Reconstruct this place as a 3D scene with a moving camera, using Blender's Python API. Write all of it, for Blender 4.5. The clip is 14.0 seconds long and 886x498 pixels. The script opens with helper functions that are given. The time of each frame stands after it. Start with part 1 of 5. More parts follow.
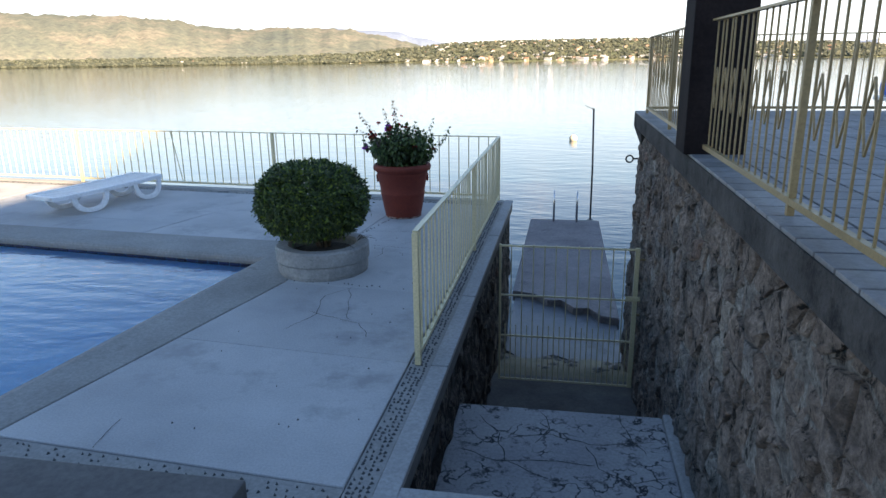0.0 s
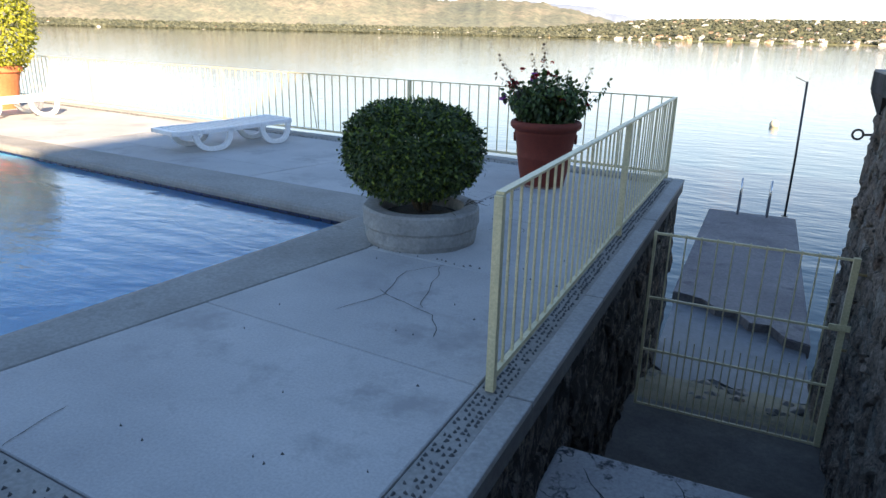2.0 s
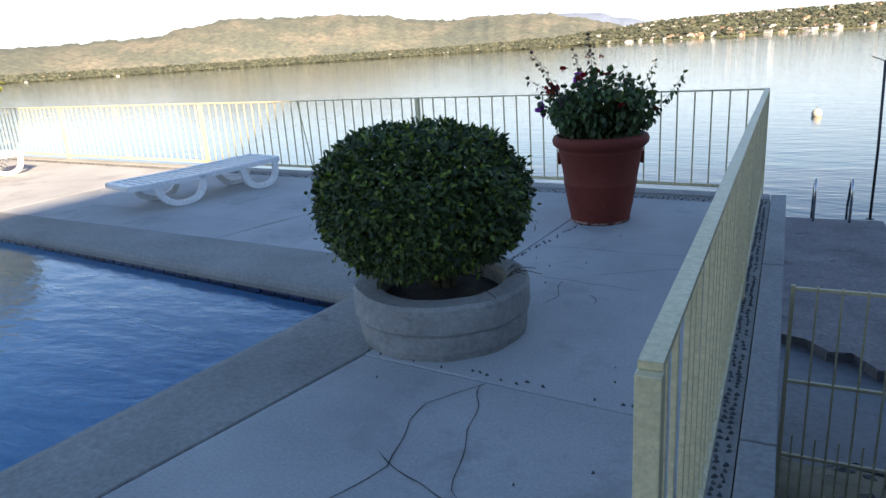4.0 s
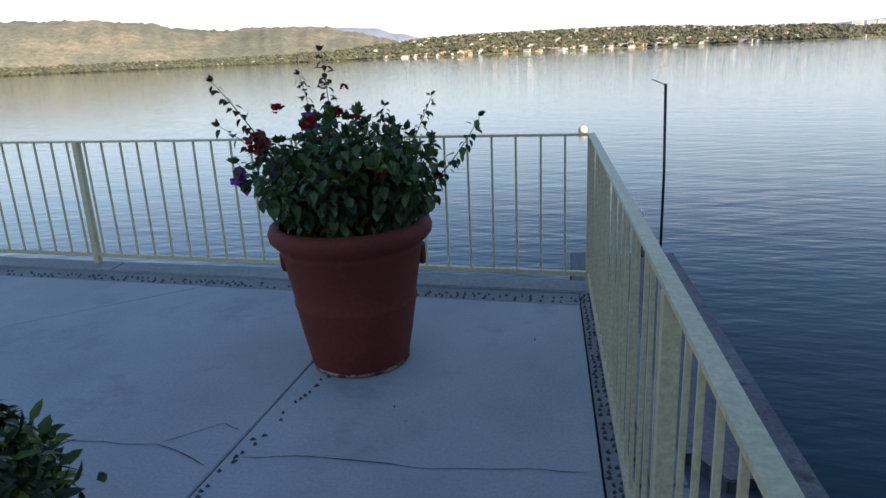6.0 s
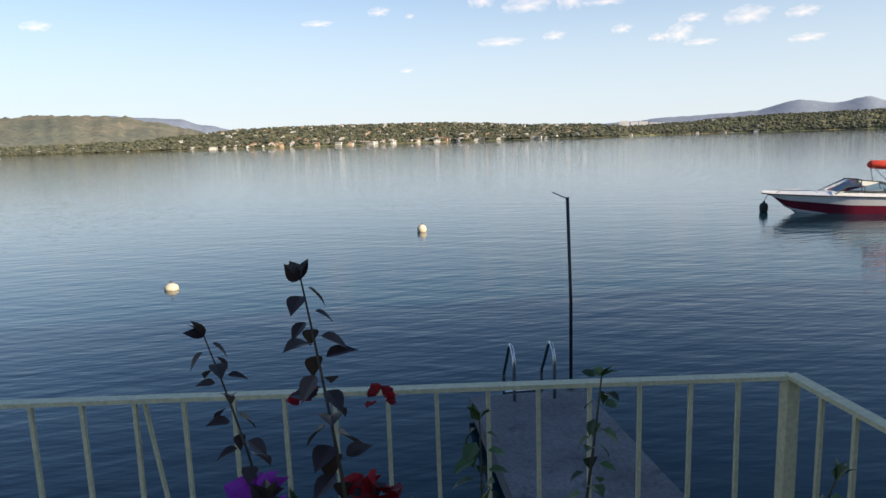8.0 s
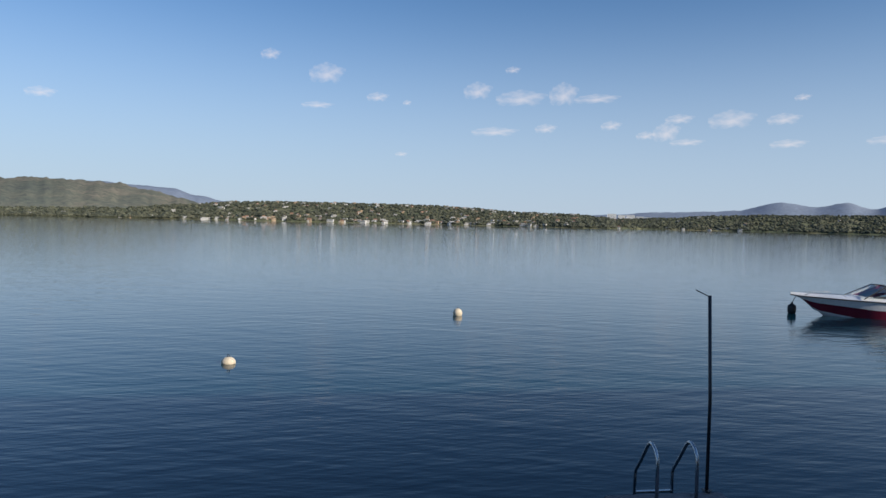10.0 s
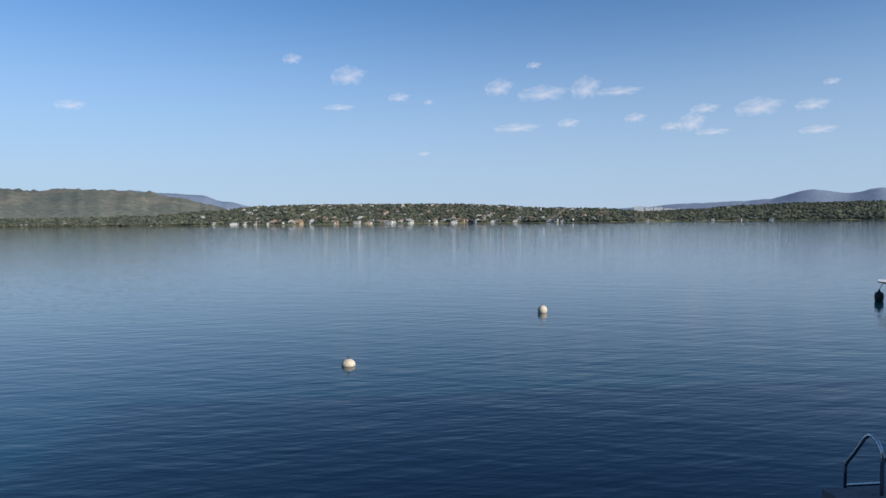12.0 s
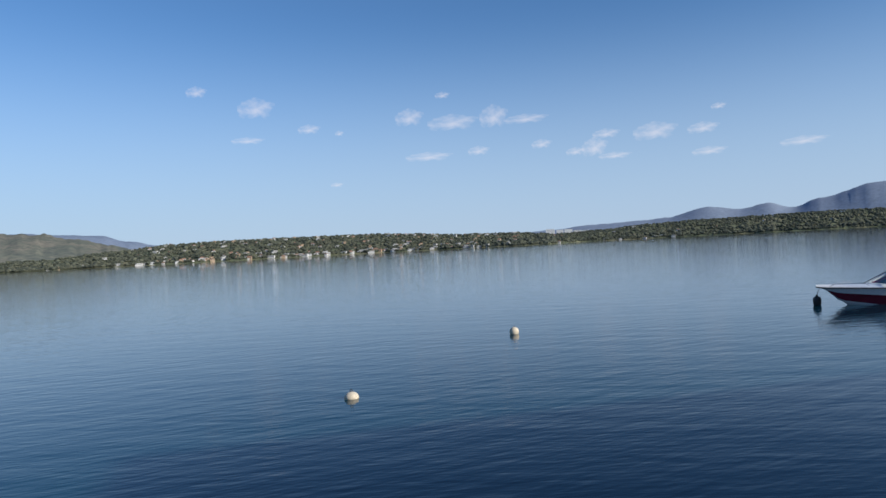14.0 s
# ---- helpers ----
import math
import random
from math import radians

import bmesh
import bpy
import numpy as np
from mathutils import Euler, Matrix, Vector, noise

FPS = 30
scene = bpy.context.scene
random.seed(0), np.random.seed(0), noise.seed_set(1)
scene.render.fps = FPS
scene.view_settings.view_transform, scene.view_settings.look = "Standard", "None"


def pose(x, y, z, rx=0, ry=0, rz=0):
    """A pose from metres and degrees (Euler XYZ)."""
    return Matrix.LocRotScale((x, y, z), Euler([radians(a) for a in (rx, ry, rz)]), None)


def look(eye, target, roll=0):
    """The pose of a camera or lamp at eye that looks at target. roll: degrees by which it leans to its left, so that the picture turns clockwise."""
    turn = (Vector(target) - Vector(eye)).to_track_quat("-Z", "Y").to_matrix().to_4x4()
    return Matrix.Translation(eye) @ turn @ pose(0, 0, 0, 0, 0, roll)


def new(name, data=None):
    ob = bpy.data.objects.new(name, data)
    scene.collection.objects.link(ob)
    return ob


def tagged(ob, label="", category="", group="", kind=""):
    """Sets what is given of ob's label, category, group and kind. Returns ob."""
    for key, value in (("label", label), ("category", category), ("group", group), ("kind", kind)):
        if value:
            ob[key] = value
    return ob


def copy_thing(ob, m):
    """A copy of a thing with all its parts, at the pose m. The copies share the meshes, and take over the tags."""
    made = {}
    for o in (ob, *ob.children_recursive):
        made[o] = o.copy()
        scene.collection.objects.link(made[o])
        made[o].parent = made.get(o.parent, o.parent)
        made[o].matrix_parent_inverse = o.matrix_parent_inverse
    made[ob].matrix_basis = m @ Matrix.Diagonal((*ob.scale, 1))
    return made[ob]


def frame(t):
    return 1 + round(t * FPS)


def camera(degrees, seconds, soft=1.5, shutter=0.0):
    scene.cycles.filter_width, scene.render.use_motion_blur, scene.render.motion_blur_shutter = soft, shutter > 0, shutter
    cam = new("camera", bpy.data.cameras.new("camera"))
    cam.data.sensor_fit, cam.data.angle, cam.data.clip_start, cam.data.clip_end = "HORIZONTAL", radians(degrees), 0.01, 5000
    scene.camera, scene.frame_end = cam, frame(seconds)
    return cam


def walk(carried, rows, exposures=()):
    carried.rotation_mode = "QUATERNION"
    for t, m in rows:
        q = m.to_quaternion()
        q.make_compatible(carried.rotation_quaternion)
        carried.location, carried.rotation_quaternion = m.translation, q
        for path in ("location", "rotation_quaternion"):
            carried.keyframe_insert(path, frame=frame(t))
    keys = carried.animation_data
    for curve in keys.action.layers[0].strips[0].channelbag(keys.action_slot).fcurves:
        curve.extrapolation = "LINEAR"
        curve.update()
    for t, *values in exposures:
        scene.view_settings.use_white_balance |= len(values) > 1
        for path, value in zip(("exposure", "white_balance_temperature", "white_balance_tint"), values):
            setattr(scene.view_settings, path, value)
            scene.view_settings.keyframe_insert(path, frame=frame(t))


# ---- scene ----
cam = camera(66.5, 14.0)
PATH = [
    (0, (0.967, -10.012, 2.068), (0.621, -8.117, 1.528), -0.8),
    (0.5, (1.13, -9.666, 2.035), (0.867, -7.772, 1.448), -1.5),
    (1, (1.051, -9.124, 1.918), (0.665, -7.255, 1.317), -1.9),
    (1.5, (1.022, -8.877, 1.767), (0.567, -7.046, 1.102), -1.5),
    (2, (0.991, -8.443, 1.621), (0.185, -6.716, 1.011), 1.4),
    (2.2, (0.941, -8.321, 1.566), (0.124, -6.617, 0.914), 0.5),
    (4.3, (-0.1, -6.39, 1.45), (-0.964, -4.664, 0.922), -4.4),
    (4.5, (-0.258, -6.147, 1.481), (-1.063, -4.389, 0.97), -4.0),
    (5, (-0.318, -5.444, 1.51), (-0.709, -3.555, 0.982), -2.0),
    (5.5, (-0.217, -4.937, 1.47), (-0.397, -3.016, 0.941), -1.2),
    (6, (-0.266, -4.191, 1.467), (-0.57, -2.294, 0.913), -2.6),
    (6.5, (-0.308, -3.655, 1.464), (-0.404, -1.74, 0.897), -0.6),
    (7, (-0.485, -2.928, 1.577), (-0.709, -0.994, 1.117), -0.6),
    (7.5, (-0.855, -2.302, 1.672), (-0.738, -0.351, 1.248), 0.3),
    (8, (-1.275, -1.828, 1.706), (-1.039, 0.132, 1.387), -1.8),
    (8.5, (-1.831, -1.604, 1.732), (-1.528, 0.356, 1.474), 0.8),
    (8.7, (-2.027, -1.601, 1.793), (-1.711, 0.36, 1.56), 2.0),
    (10.8, (-4.576, -1.407, 1.812), (-4.343, 0.579, 1.773), -0.1),
    (11, (-4.845, -1.352, 1.845), (-4.618, 0.633, 1.761), -0.8),
    (11.5, (-5.374, -1.365, 1.821), (-5.125, 0.618, 1.729), -2.7),
    (12, (-6.004, -1.242, 1.781), (-5.798, 0.746, 1.698), -0.5),
    (12.5, (-6.686, -1.43, 1.798), (-6.358, 0.54, 1.681), 0.3),
    (13, (-7.215, -1.073, 1.747), (-6.832, 0.889, 1.699), -0.1),
    (13.5, (-7.867, -1.013, 1.787), (-7.446, 0.942, 1.765), 0.3),
    (14, (-8.276, -0.739, 1.724), (-7.824, 1.209, 1.719), -3.0),
]
walk(cam, [(t, look(eye, target, roll)) for t, eye, target, roll in PATH],
     [(0, 1.84, 8250, 15), (2.2, 1.95, 8350, 15), (4.4, 1.42, 7850, 15), (5, 1.15, 7750, 15), (5.5, 1.4, 7850, 15), (6.1, 1.25, 7750, 15), (6.6, 1.36, 7750, 15), (7, 1.22, 7750, 15), (7.5, 0.82, 7700, 14), (8, 0.74, 7600, 13), (8.5, 0.5, 7500, 13), (11, 0.1, 5950, 10), (14, 0.1, 5950, 10)])

# ---------------------------------------------------------------- light
SUN_DIR = Vector((1.8, -1.6, 1.0)).normalized()      # towards the sun
world = bpy.data.worlds.new("sky")
scene.world = world
world.use_nodes = True
wt = world.node_tree
wt.nodes.clear()
sky = wt.nodes.new("ShaderNodeTexSky")
sky.sky_type = "NISHITA"
sky.sun_disc = False
sky.sun_elevation = math.asin(SUN_DIR.z)
sky.sun_rotation = math.atan2(SUN_DIR.x, SUN_DIR.y)
sky.air_density, sky.dust_density, sky.ozone_density = 1.0, 0.05, 3.5
wbg = wt.nodes.new("ShaderNodeBackground")
wbg.inputs[1].default_value = 0.09
wout = wt.nodes.new("ShaderNodeOutputWorld")
wgeo = wt.nodes.new("ShaderNodeTexCoord")
wsep = wt.nodes.new("ShaderNodeSeparateXYZ")
wt.links.new(wgeo.outputs["Generated"], wsep.inputs[0])
wramp = wt.nodes.new("ShaderNodeValToRGB")      # pale haze towards the horizon
wramp.color_ramp.elements[0].color, wramp.color_ramp.elements[1].color = (0.85, 0.85, 0.85, 1), (0, 0, 0, 1)
wramp.color_ramp.elements[1].position = 0.34
wramp.color_ramp.interpolation = "EASE"
wt.links.new(wsep.outputs["Z"], wramp.inputs[0])
whaze = wt.nodes.new("ShaderNodeMix")
whaze.data_type = "RGBA"
whaze.inputs[7].default_value = (4.75, 5.8, 7.25, 1)
wt.links.new(wramp.outputs[0], whaze.inputs[0])
wtint = wt.nodes.new("ShaderNodeMix")      # clear dry air: a deeper blue overhead
wtint.data_type, wtint.blend_type = "RGBA", "MULTIPLY"
wtint.inputs[0].default_value = 1.0
wtint.inputs[7].default_value = (0.88, 1.06, 1.2, 1)
wt.links.new(sky.outputs[0], wtint.inputs[6])
wt.links.new(wtint.outputs[2], whaze.inputs[6])
wt.links.new(whaze.outputs[2], wbg.inputs[0])
wt.links.new(wbg.outputs[0], wout.inputs[0])
sun = bpy.data.lights.new("sun", "SUN")
sun.energy, sun.angle, sun.color = 5.0, radians(0.6), (1.0, 0.9, 0.74)
sun_ob = new("sun", sun)
sun_ob.matrix_world = look(SUN_DIR * 60, (0, 0, 0))


# ---------------------------------------------------------------- materials
def mat(name):
    m = bpy.data.materials.new(name)
    m.use_nodes = True
    nt = m.node_tree
    return m, nt, nt.nodes["Principled BSDF"]


def nd(nt, kind, **values):
    n = nt.nodes.new(kind)
    for k, v in values.items():
        n.inputs[k.replace("_", " ")].default_value = v
    return n


def coords(nt, scale=(1, 1, 1), local=False):
    tc = nt.nodes.new("ShaderNodeTexCoord")
    mp = nt.nodes.new("ShaderNodeMapping")
    mp.inputs["Scale"].default_value = scale
    nt.links.new(tc.outputs["Object"], mp.inputs["Vector"])
    if not local:
        geo = nt.nodes.new("ShaderNodeNewGeometry")
        nt.links.new(geo.outputs["Position"], mp.inputs["Vector"])
    return mp.outputs[0]


def ramp(nt, fac, stops):
    r = nt.nodes.new("ShaderNodeValToRGB")
    e = r.color_ramp.elements
    while len(e) < len(stops):
        e.new(0.5)
    for el, (p, c) in zip(e, stops):
        el.position = p
        el.color = (*c, 1) if len(c) == 3 else c
    nt.links.new(fac, r.inputs[0])
    return r.outputs[0]


def mix(nt, a, b, fac, how="MIX"):
    m = nt.nodes.new("ShaderNodeMix")
    m.data_type, m.blend_type = "RGBA", how
    for sock, v in ((m.inputs[0], fac), (m.inputs[6], a), (m.inputs[7], b)):
        if hasattr(v, "node"):
            nt.links.new(v, sock)
        else:
            sock.default_value = v if not isinstance(v, tuple) else (*v, 1)
    return m.outputs[2]


def noise_tex(nt, vec, scale, detail=4, rough=0.6):
    n = nd(nt, "ShaderNodeTexNoise", Scale=scale, Detail=detail, Roughness=rough)
    nt.links.new(vec, n.inputs["Vector"])
    return n.outputs["Fac"]


def bump(nt, bsdf, height, strength=0.3, dist=0.01):
    b = nd(nt, "ShaderNodeBump", Strength=strength, Distance=dist)
    nt.links.new(height, b.inputs["Height"])
    nt.links.new(b.outputs[0], bsdf.inputs["Normal"])


def surface(name, dark, light, rough=0.7, big=0.7, fine=30, bmp=0.3, dist=0.004, metal=0.0, spec=0.4, stain=None, rnd=0.0, local=False, grain=(0.72, 1.12)):
    """Two-scale mottled surface with fine relief; optional stains and a tone that varies from piece to piece."""
    m, nt, b = mat(name)
    v = coords(nt, local=local)
    n1, n2 = noise_tex(nt, v, big, 5), noise_tex(nt, v, fine, 5, 0.7)
    c1 = ramp(nt, n1, [(0.3, dark), (0.7, light)])
    c2 = ramp(nt, n2, [(0.3, (grain[0],) * 3), (0.7, (grain[1],) * 3)])
    col = mix(nt, c1, c2, 1.0, "MULTIPLY")
    if stain:
        n3 = noise_tex(nt, v, stain[1], 7, 0.72)
        col = mix(nt, col, stain[0], ramp(nt, n3, [(stain[2], (0, 0, 0)), (stain[2] + 0.12, (1, 1, 1))]))
    if rnd:
        oi = nt.nodes.new("ShaderNodeObjectInfo")
        tone = ramp(nt, oi.outputs["Random"], [(0, (1 - rnd,) * 3), (1, (1 + rnd,) * 3)])
        col = mix(nt, col, tone, 1.0, "MULTIPLY")
    nt.links.new(col, b.inputs["Base Color"])
    b.inputs["Roughness"].default_value, b.inputs["Metallic"].default_value = rough, metal
    b.inputs["Specular IOR Level"].default_value = spec
    bump(nt, b, n2, bmp, dist)
    return m


M_FLOOR = surface("terrace_concrete", (0.35, 0.345, 0.34), (0.485, 0.475, 0.46), 0.8, 0.9, 70, 0.35, 0.002, stain=((0.29, 0.285, 0.28), 1.1, 0.53), rnd=0.06, grain=(0.80, 1.08))
M_COPING = surface("coping_concrete", (0.24, 0.228, 0.21), (0.345, 0.33, 0.305), 0.85, 1.5, 40, 0.4, 0.003, stain=((0.20, 0.19, 0.175), 3.0, 0.58))
M_CURB = surface("curb_concrete", (0.28, 0.28, 0.27), (0.40, 0.39, 0.375), 0.85, 1.3, 40, 0.4, 0.003, stain=((0.22, 0.22, 0.22), 2.6, 0.62))
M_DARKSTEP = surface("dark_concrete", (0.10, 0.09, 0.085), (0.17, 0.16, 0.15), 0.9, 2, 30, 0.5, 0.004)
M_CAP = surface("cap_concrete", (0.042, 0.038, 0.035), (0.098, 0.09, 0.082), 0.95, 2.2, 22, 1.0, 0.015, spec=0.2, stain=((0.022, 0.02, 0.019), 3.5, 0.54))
M_MORTAR = surface("mortar", (0.13, 0.115, 0.10), (0.27, 0.25, 0.225), 0.95, 3, 25, 0.9, 0.02, stain=((0.05, 0.045, 0.04), 4, 0.58))
M_PLANTER = surface("planter_concrete", (0.24, 0.235, 0.225), (0.36, 0.35, 0.33), 0.9, 3, 30, 0.7, 0.006, stain=((0.10, 0.10, 0.095), 4, 0.6))
M_TILE = surface("terrace_tile", (0.18, 0.175, 0.175), (0.27, 0.262, 0.255), 0.6, 2, 40, 0.2, 0.002, rnd=0.15)
M_JOINT = surface("dark_joint", (0.03, 0.03, 0.03), (0.06, 0.06, 0.055), 0.95, 5, 60)
M_PEBBLE = surface("dark_pebble", (0.03, 0.03, 0.032), (0.10, 0.10, 0.10), 0.55, 25, 80, 0.2, 0.002)
M_CREAM = surface("cream_paint", (0.64, 0.53, 0.31), (0.70, 0.59, 0.36), 0.42, 2.5, 60, 0.15, 0.001, spec=0.5, stain=((0.34, 0.24, 0.11), 9, 0.76))
# ochre taken darker than the paint: the bars' backlit shade is in it
M_OCHRE = surface("ochre_paint", (0.27, 0.175, 0.075), (0.38, 0.26, 0.12), 0.45, 3, 60, 0.15, 0.001, spec=0.5, stain=((0.14, 0.08, 0.04), 8, 0.64))
M_WHITE = surface("white_plastic", (0.74, 0.74, 0.74), (0.82, 0.82, 0.81), 0.35, 2, 50, 0.05, 0.001)
M_TERRA = surface("terracotta", (0.145, 0.021, 0.012), (0.205, 0.032, 0.018), 0.75, 3, 50, 0.3, 0.002, stain=((0.10, 0.018, 0.012), 6, 0.62))
M_FOOT = surface("foot_band", (0.30, 0.17, 0.14), (0.52, 0.38, 0.33), 0.9, 9, 50, 0.4, 0.002, stain=((0.11, 0.02, 0.013), 11, 0.47))
M_ORANGE = surface("orange_terracotta", (0.50, 0.15, 0.06), (0.60, 0.20, 0.09), 0.75, 3, 50, 0.3, 0.002)
M_SOIL = surface("soil", (0.02, 0.014, 0.01), (0.06, 0.045, 0.03), 0.95, 10, 60, 1.0, 0.02)
M_PILLAR = surface("dark_stained_wood", (0.012, 0.009, 0.009), (0.03, 0.022, 0.021), 0.85, 3, 40, 0.4, 0.003, spec=0.1)
M_STEEL = surface("stainless_steel", (0.5, 0.5, 0.5), (0.62, 0.62, 0.62), 0.25, 3, 60, 0.05, 0.001, metal=1.0)
M_BLACKPIPE = surface("dark_pipe", (0.03, 0.032, 0.036), (0.07, 0.07, 0.075), 0.45, 4, 60, 0.2, 0.001, metal=0.4)
M_DOCK = surface("dock_concrete", (0.14, 0.12, 0.125), (0.24, 0.215, 0.21), 0.85, 1.2, 22, 0.9, 0.012, stain=((0.08, 0.07, 0.072), 2.6, 0.56), grain=(0.6, 1.2))
M_APRON = surface("wet_concrete", (0.10, 0.105, 0.115), (0.19, 0.195, 0.205), 0.5, 1.6, 14, 0.6, 0.010, spec=0.4, stain=((0.05, 0.05, 0.055), 1.6, 0.52))
M_WETROCK = surface("wet_rock", (0.05, 0.05, 0.05), (0.13, 0.12, 0.11), 0.5, 2, 12, 0.8, 0.02)
M_SAND = surface("shore_sand", (0.16, 0.14, 0.09), (0.27, 0.24, 0.17), 0.9, 2.2, 25, 0.8, 0.012, stain=((0.06, 0.065, 0.05), 2.6, 0.56))
M_SHADE_BLOCK = surface("shade_block_plaster", (0.36, 0.34, 0.31), (0.44, 0.42, 0.39), 0.9, 0.3, 4, rnd=0.1)
M_BARK = surface("bark", (0.05, 0.035, 0.022), (0.11, 0.08, 0.05), 0.9, 12, 60, 0.8, 0.004)
M_BLUE = surface("blue_plastic", (0.02, 0.14, 0.55), (0.03, 0.18, 0.62), 0.4, 3, 40, 0.05, 0.001)
M_HULL_W = surface("white_gelcoat", (0.62, 0.64, 0.68), (0.70, 0.72, 0.75), 0.2, 2, 30, 0.03, 0.001, spec=0.6)
M_HULL_R = surface("maroon_gelcoat", (0.14, 0.012, 0.03), (0.18, 0.016, 0.04), 0.2, 2, 30, 0.03, 0.001, spec=0.6)
M_REDCLOTH = surface("red_canvas", (0.62, 0.05, 0.03), (0.75, 0.075, 0.045), 0.85, 4, 60, 0.4, 0.003)
M_BUOY = surface("weathered_buoy", (0.55, 0.46, 0.33), (0.72, 0.64, 0.50), 0.6, 6, 40, 0.2, 0.002, stain=((0.22, 0.15, 0.08), 7, 0.62))
M_RUBBER = surface("black_rubber", (0.012, 0.013, 0.014), (0.03, 0.03, 0.03), 0.55, 5, 40)
M_POOLTILE = surface("pool_paint", (0.003, 0.29, 0.50), (0.008, 0.35, 0.57), 0.4, 1.2, 20, 0.1, 0.001)
M_BLUETILE = surface("blue_border_tile", (0.004, 0.012, 0.045), (0.008, 0.022, 0.08), 0.25, 3, 30, 0.05, 0.001, rnd=0.25)
# the blue is distance haze, painted into the mountains' base colour
M_MTN = surface("hazed_mountain", (0.19, 0.235, 0.32), (0.23, 0.28, 0.36), 1.0, 0.004, 0.05, 0.0)
M_BEIGE = surface("cream_upholstery", (0.5, 0.46, 0.38), (0.6, 0.56, 0.47), 0.7, 4, 40)


def cracked_material():
    """Pale concrete with a black mouldy network of cracks and blots."""
    m, nt, b = mat("cracked_concrete")
    v = coords(nt)
    warp = nt.nodes.new("ShaderNodeTexNoise")
    warp.inputs["Scale"].default_value, warp.inputs["Detail"].default_value = 6.0, 5.0
    nt.links.new(v, warp.inputs["Vector"])
    add = nt.nodes.new("ShaderNodeVectorMath")
    add.operation = "MULTIPLY_ADD"
    nt.links.new(warp.outputs["Color"], add.inputs[0])
    add.inputs[1].default_value = (0.42, 0.42, 0.42)
    nt.links.new(v, add.inputs[2])
    vor = nt.nodes.new("ShaderNodeTexVoronoi")
    vor.feature = "DISTANCE_TO_EDGE"
    vor.inputs["Scale"].default_value = 4.6
    nt.links.new(add.outputs[0], vor.inputs["Vector"])
    lines = ramp(nt, vor.outputs["Distance"], [(0.012, (1, 1, 1)), (0.06, (0, 0, 0))])
    where = ramp(nt, noise_tex(nt, v, 2.6, 4), [(0.46, (0.0, 0.0, 0.0)), (0.56, (1, 1, 1))])
    n2 = noise_tex(nt, v, 40, 5, 0.7)
    col = mix(nt, ramp(nt, noise_tex(nt, v, 1.3, 5), [(0.3, (0.30, 0.30, 0.31)), (0.7, (0.45, 0.45, 0.44))]), ramp(nt, n2, [(0.3, (0.72,) * 3), (0.7, (1.12,) * 3)]), 1.0, "MULTIPLY")
    col = mix(nt, col, (0.02, 0.02, 0.024), mix(nt, lines, where, 1.0, "MULTIPLY"))
    col = mix(nt, col, (0.035, 0.035, 0.04), ramp(nt, noise_tex(nt, v, 5.5, 8, 0.78), [(0.55, (0, 0, 0)), (0.63, (0.95, 0.95, 0.95))]))
    nt.links.new(col, b.inputs["Base Color"])
    b.inputs["Roughness"].default_value = 0.85
    bump(nt, b, n2, 0.5, 0.004)
    return m


M_STEP = cracked_material()


def leaf_material(name, dark, light, rough=0.42, trans=0.25, tip=(1.45, 1.45, 1.45)):
    m, nt, b = mat(name)
    geo = nt.nodes.new("ShaderNodeNewGeometry")
    v = coords(nt)
    col = ramp(nt, geo.outputs["Random Per Island"], [(0, dark), (0.75, light), (1.0, tuple(min(1, c * k) for c, k in zip(light, tip)))])
    tone = ramp(nt, noise_tex(nt, v, 7, 3), [(0.3, (0.75,) * 3), (0.7, (1.2,) * 3)])
    nt.links.new(mix(nt, col, tone, 1.0, "MULTIPLY"), b.inputs["Base Color"])
    b.inputs["Roughness"].default_value = rough
    b.inputs["Specular IOR Level"].default_value = 0.35
    tr = nt.nodes.new("ShaderNodeBsdfTranslucent")
    nt.links.new(mix(nt, col, (1.0, 1.1, 0.5), 1.0, "MULTIPLY"), tr.inputs[0])
    ms = nt.nodes.new("ShaderNodeMixShader")
    ms.inputs[0].default_value = trans
    nt.links.new(b.outputs[0], ms.inputs[1])
    nt.links.new(tr.outputs[0], ms.inputs[2])
    nt.links.new(ms.outputs[0], nt.nodes["Material Output"].inputs[0])
    return m


M_LEAF = leaf_material("bush_leaf", (0.017, 0.035, 0.011), (0.069, 0.106, 0.031), tip=(3.0, 2.6, 1.2))
M_LEAF_B = leaf_material("bougainvillea_leaf", (0.022, 0.040, 0.015), (0.078, 0.122, 0.045))
M_LEAF_TIP = leaf_material("young_leaf", (0.04, 0.022, 0.026), (0.07, 0.045, 0.04))
M_LEAF_Y = leaf_material("sunlit_leaf", (0.14, 0.16, 0.02), (0.30, 0.30, 0.04))
M_FLOWER = leaf_material("red_bract", (0.19, 0.006, 0.012), (0.36, 0.014, 0.026), 0.5, 0.35)
M_PURPLE = leaf_material("purple_bract", (0.30, 0.03, 0.42), (0.46, 0.07, 0.60), 0.5, 0.35)
# greens greyed so that the leaf colour itself carries distance haze
M_FARTREE = leaf_material("far_foliage", (0.044, 0.054, 0.040), (0.105, 0.110, 0.076), 0.9, 0.1)


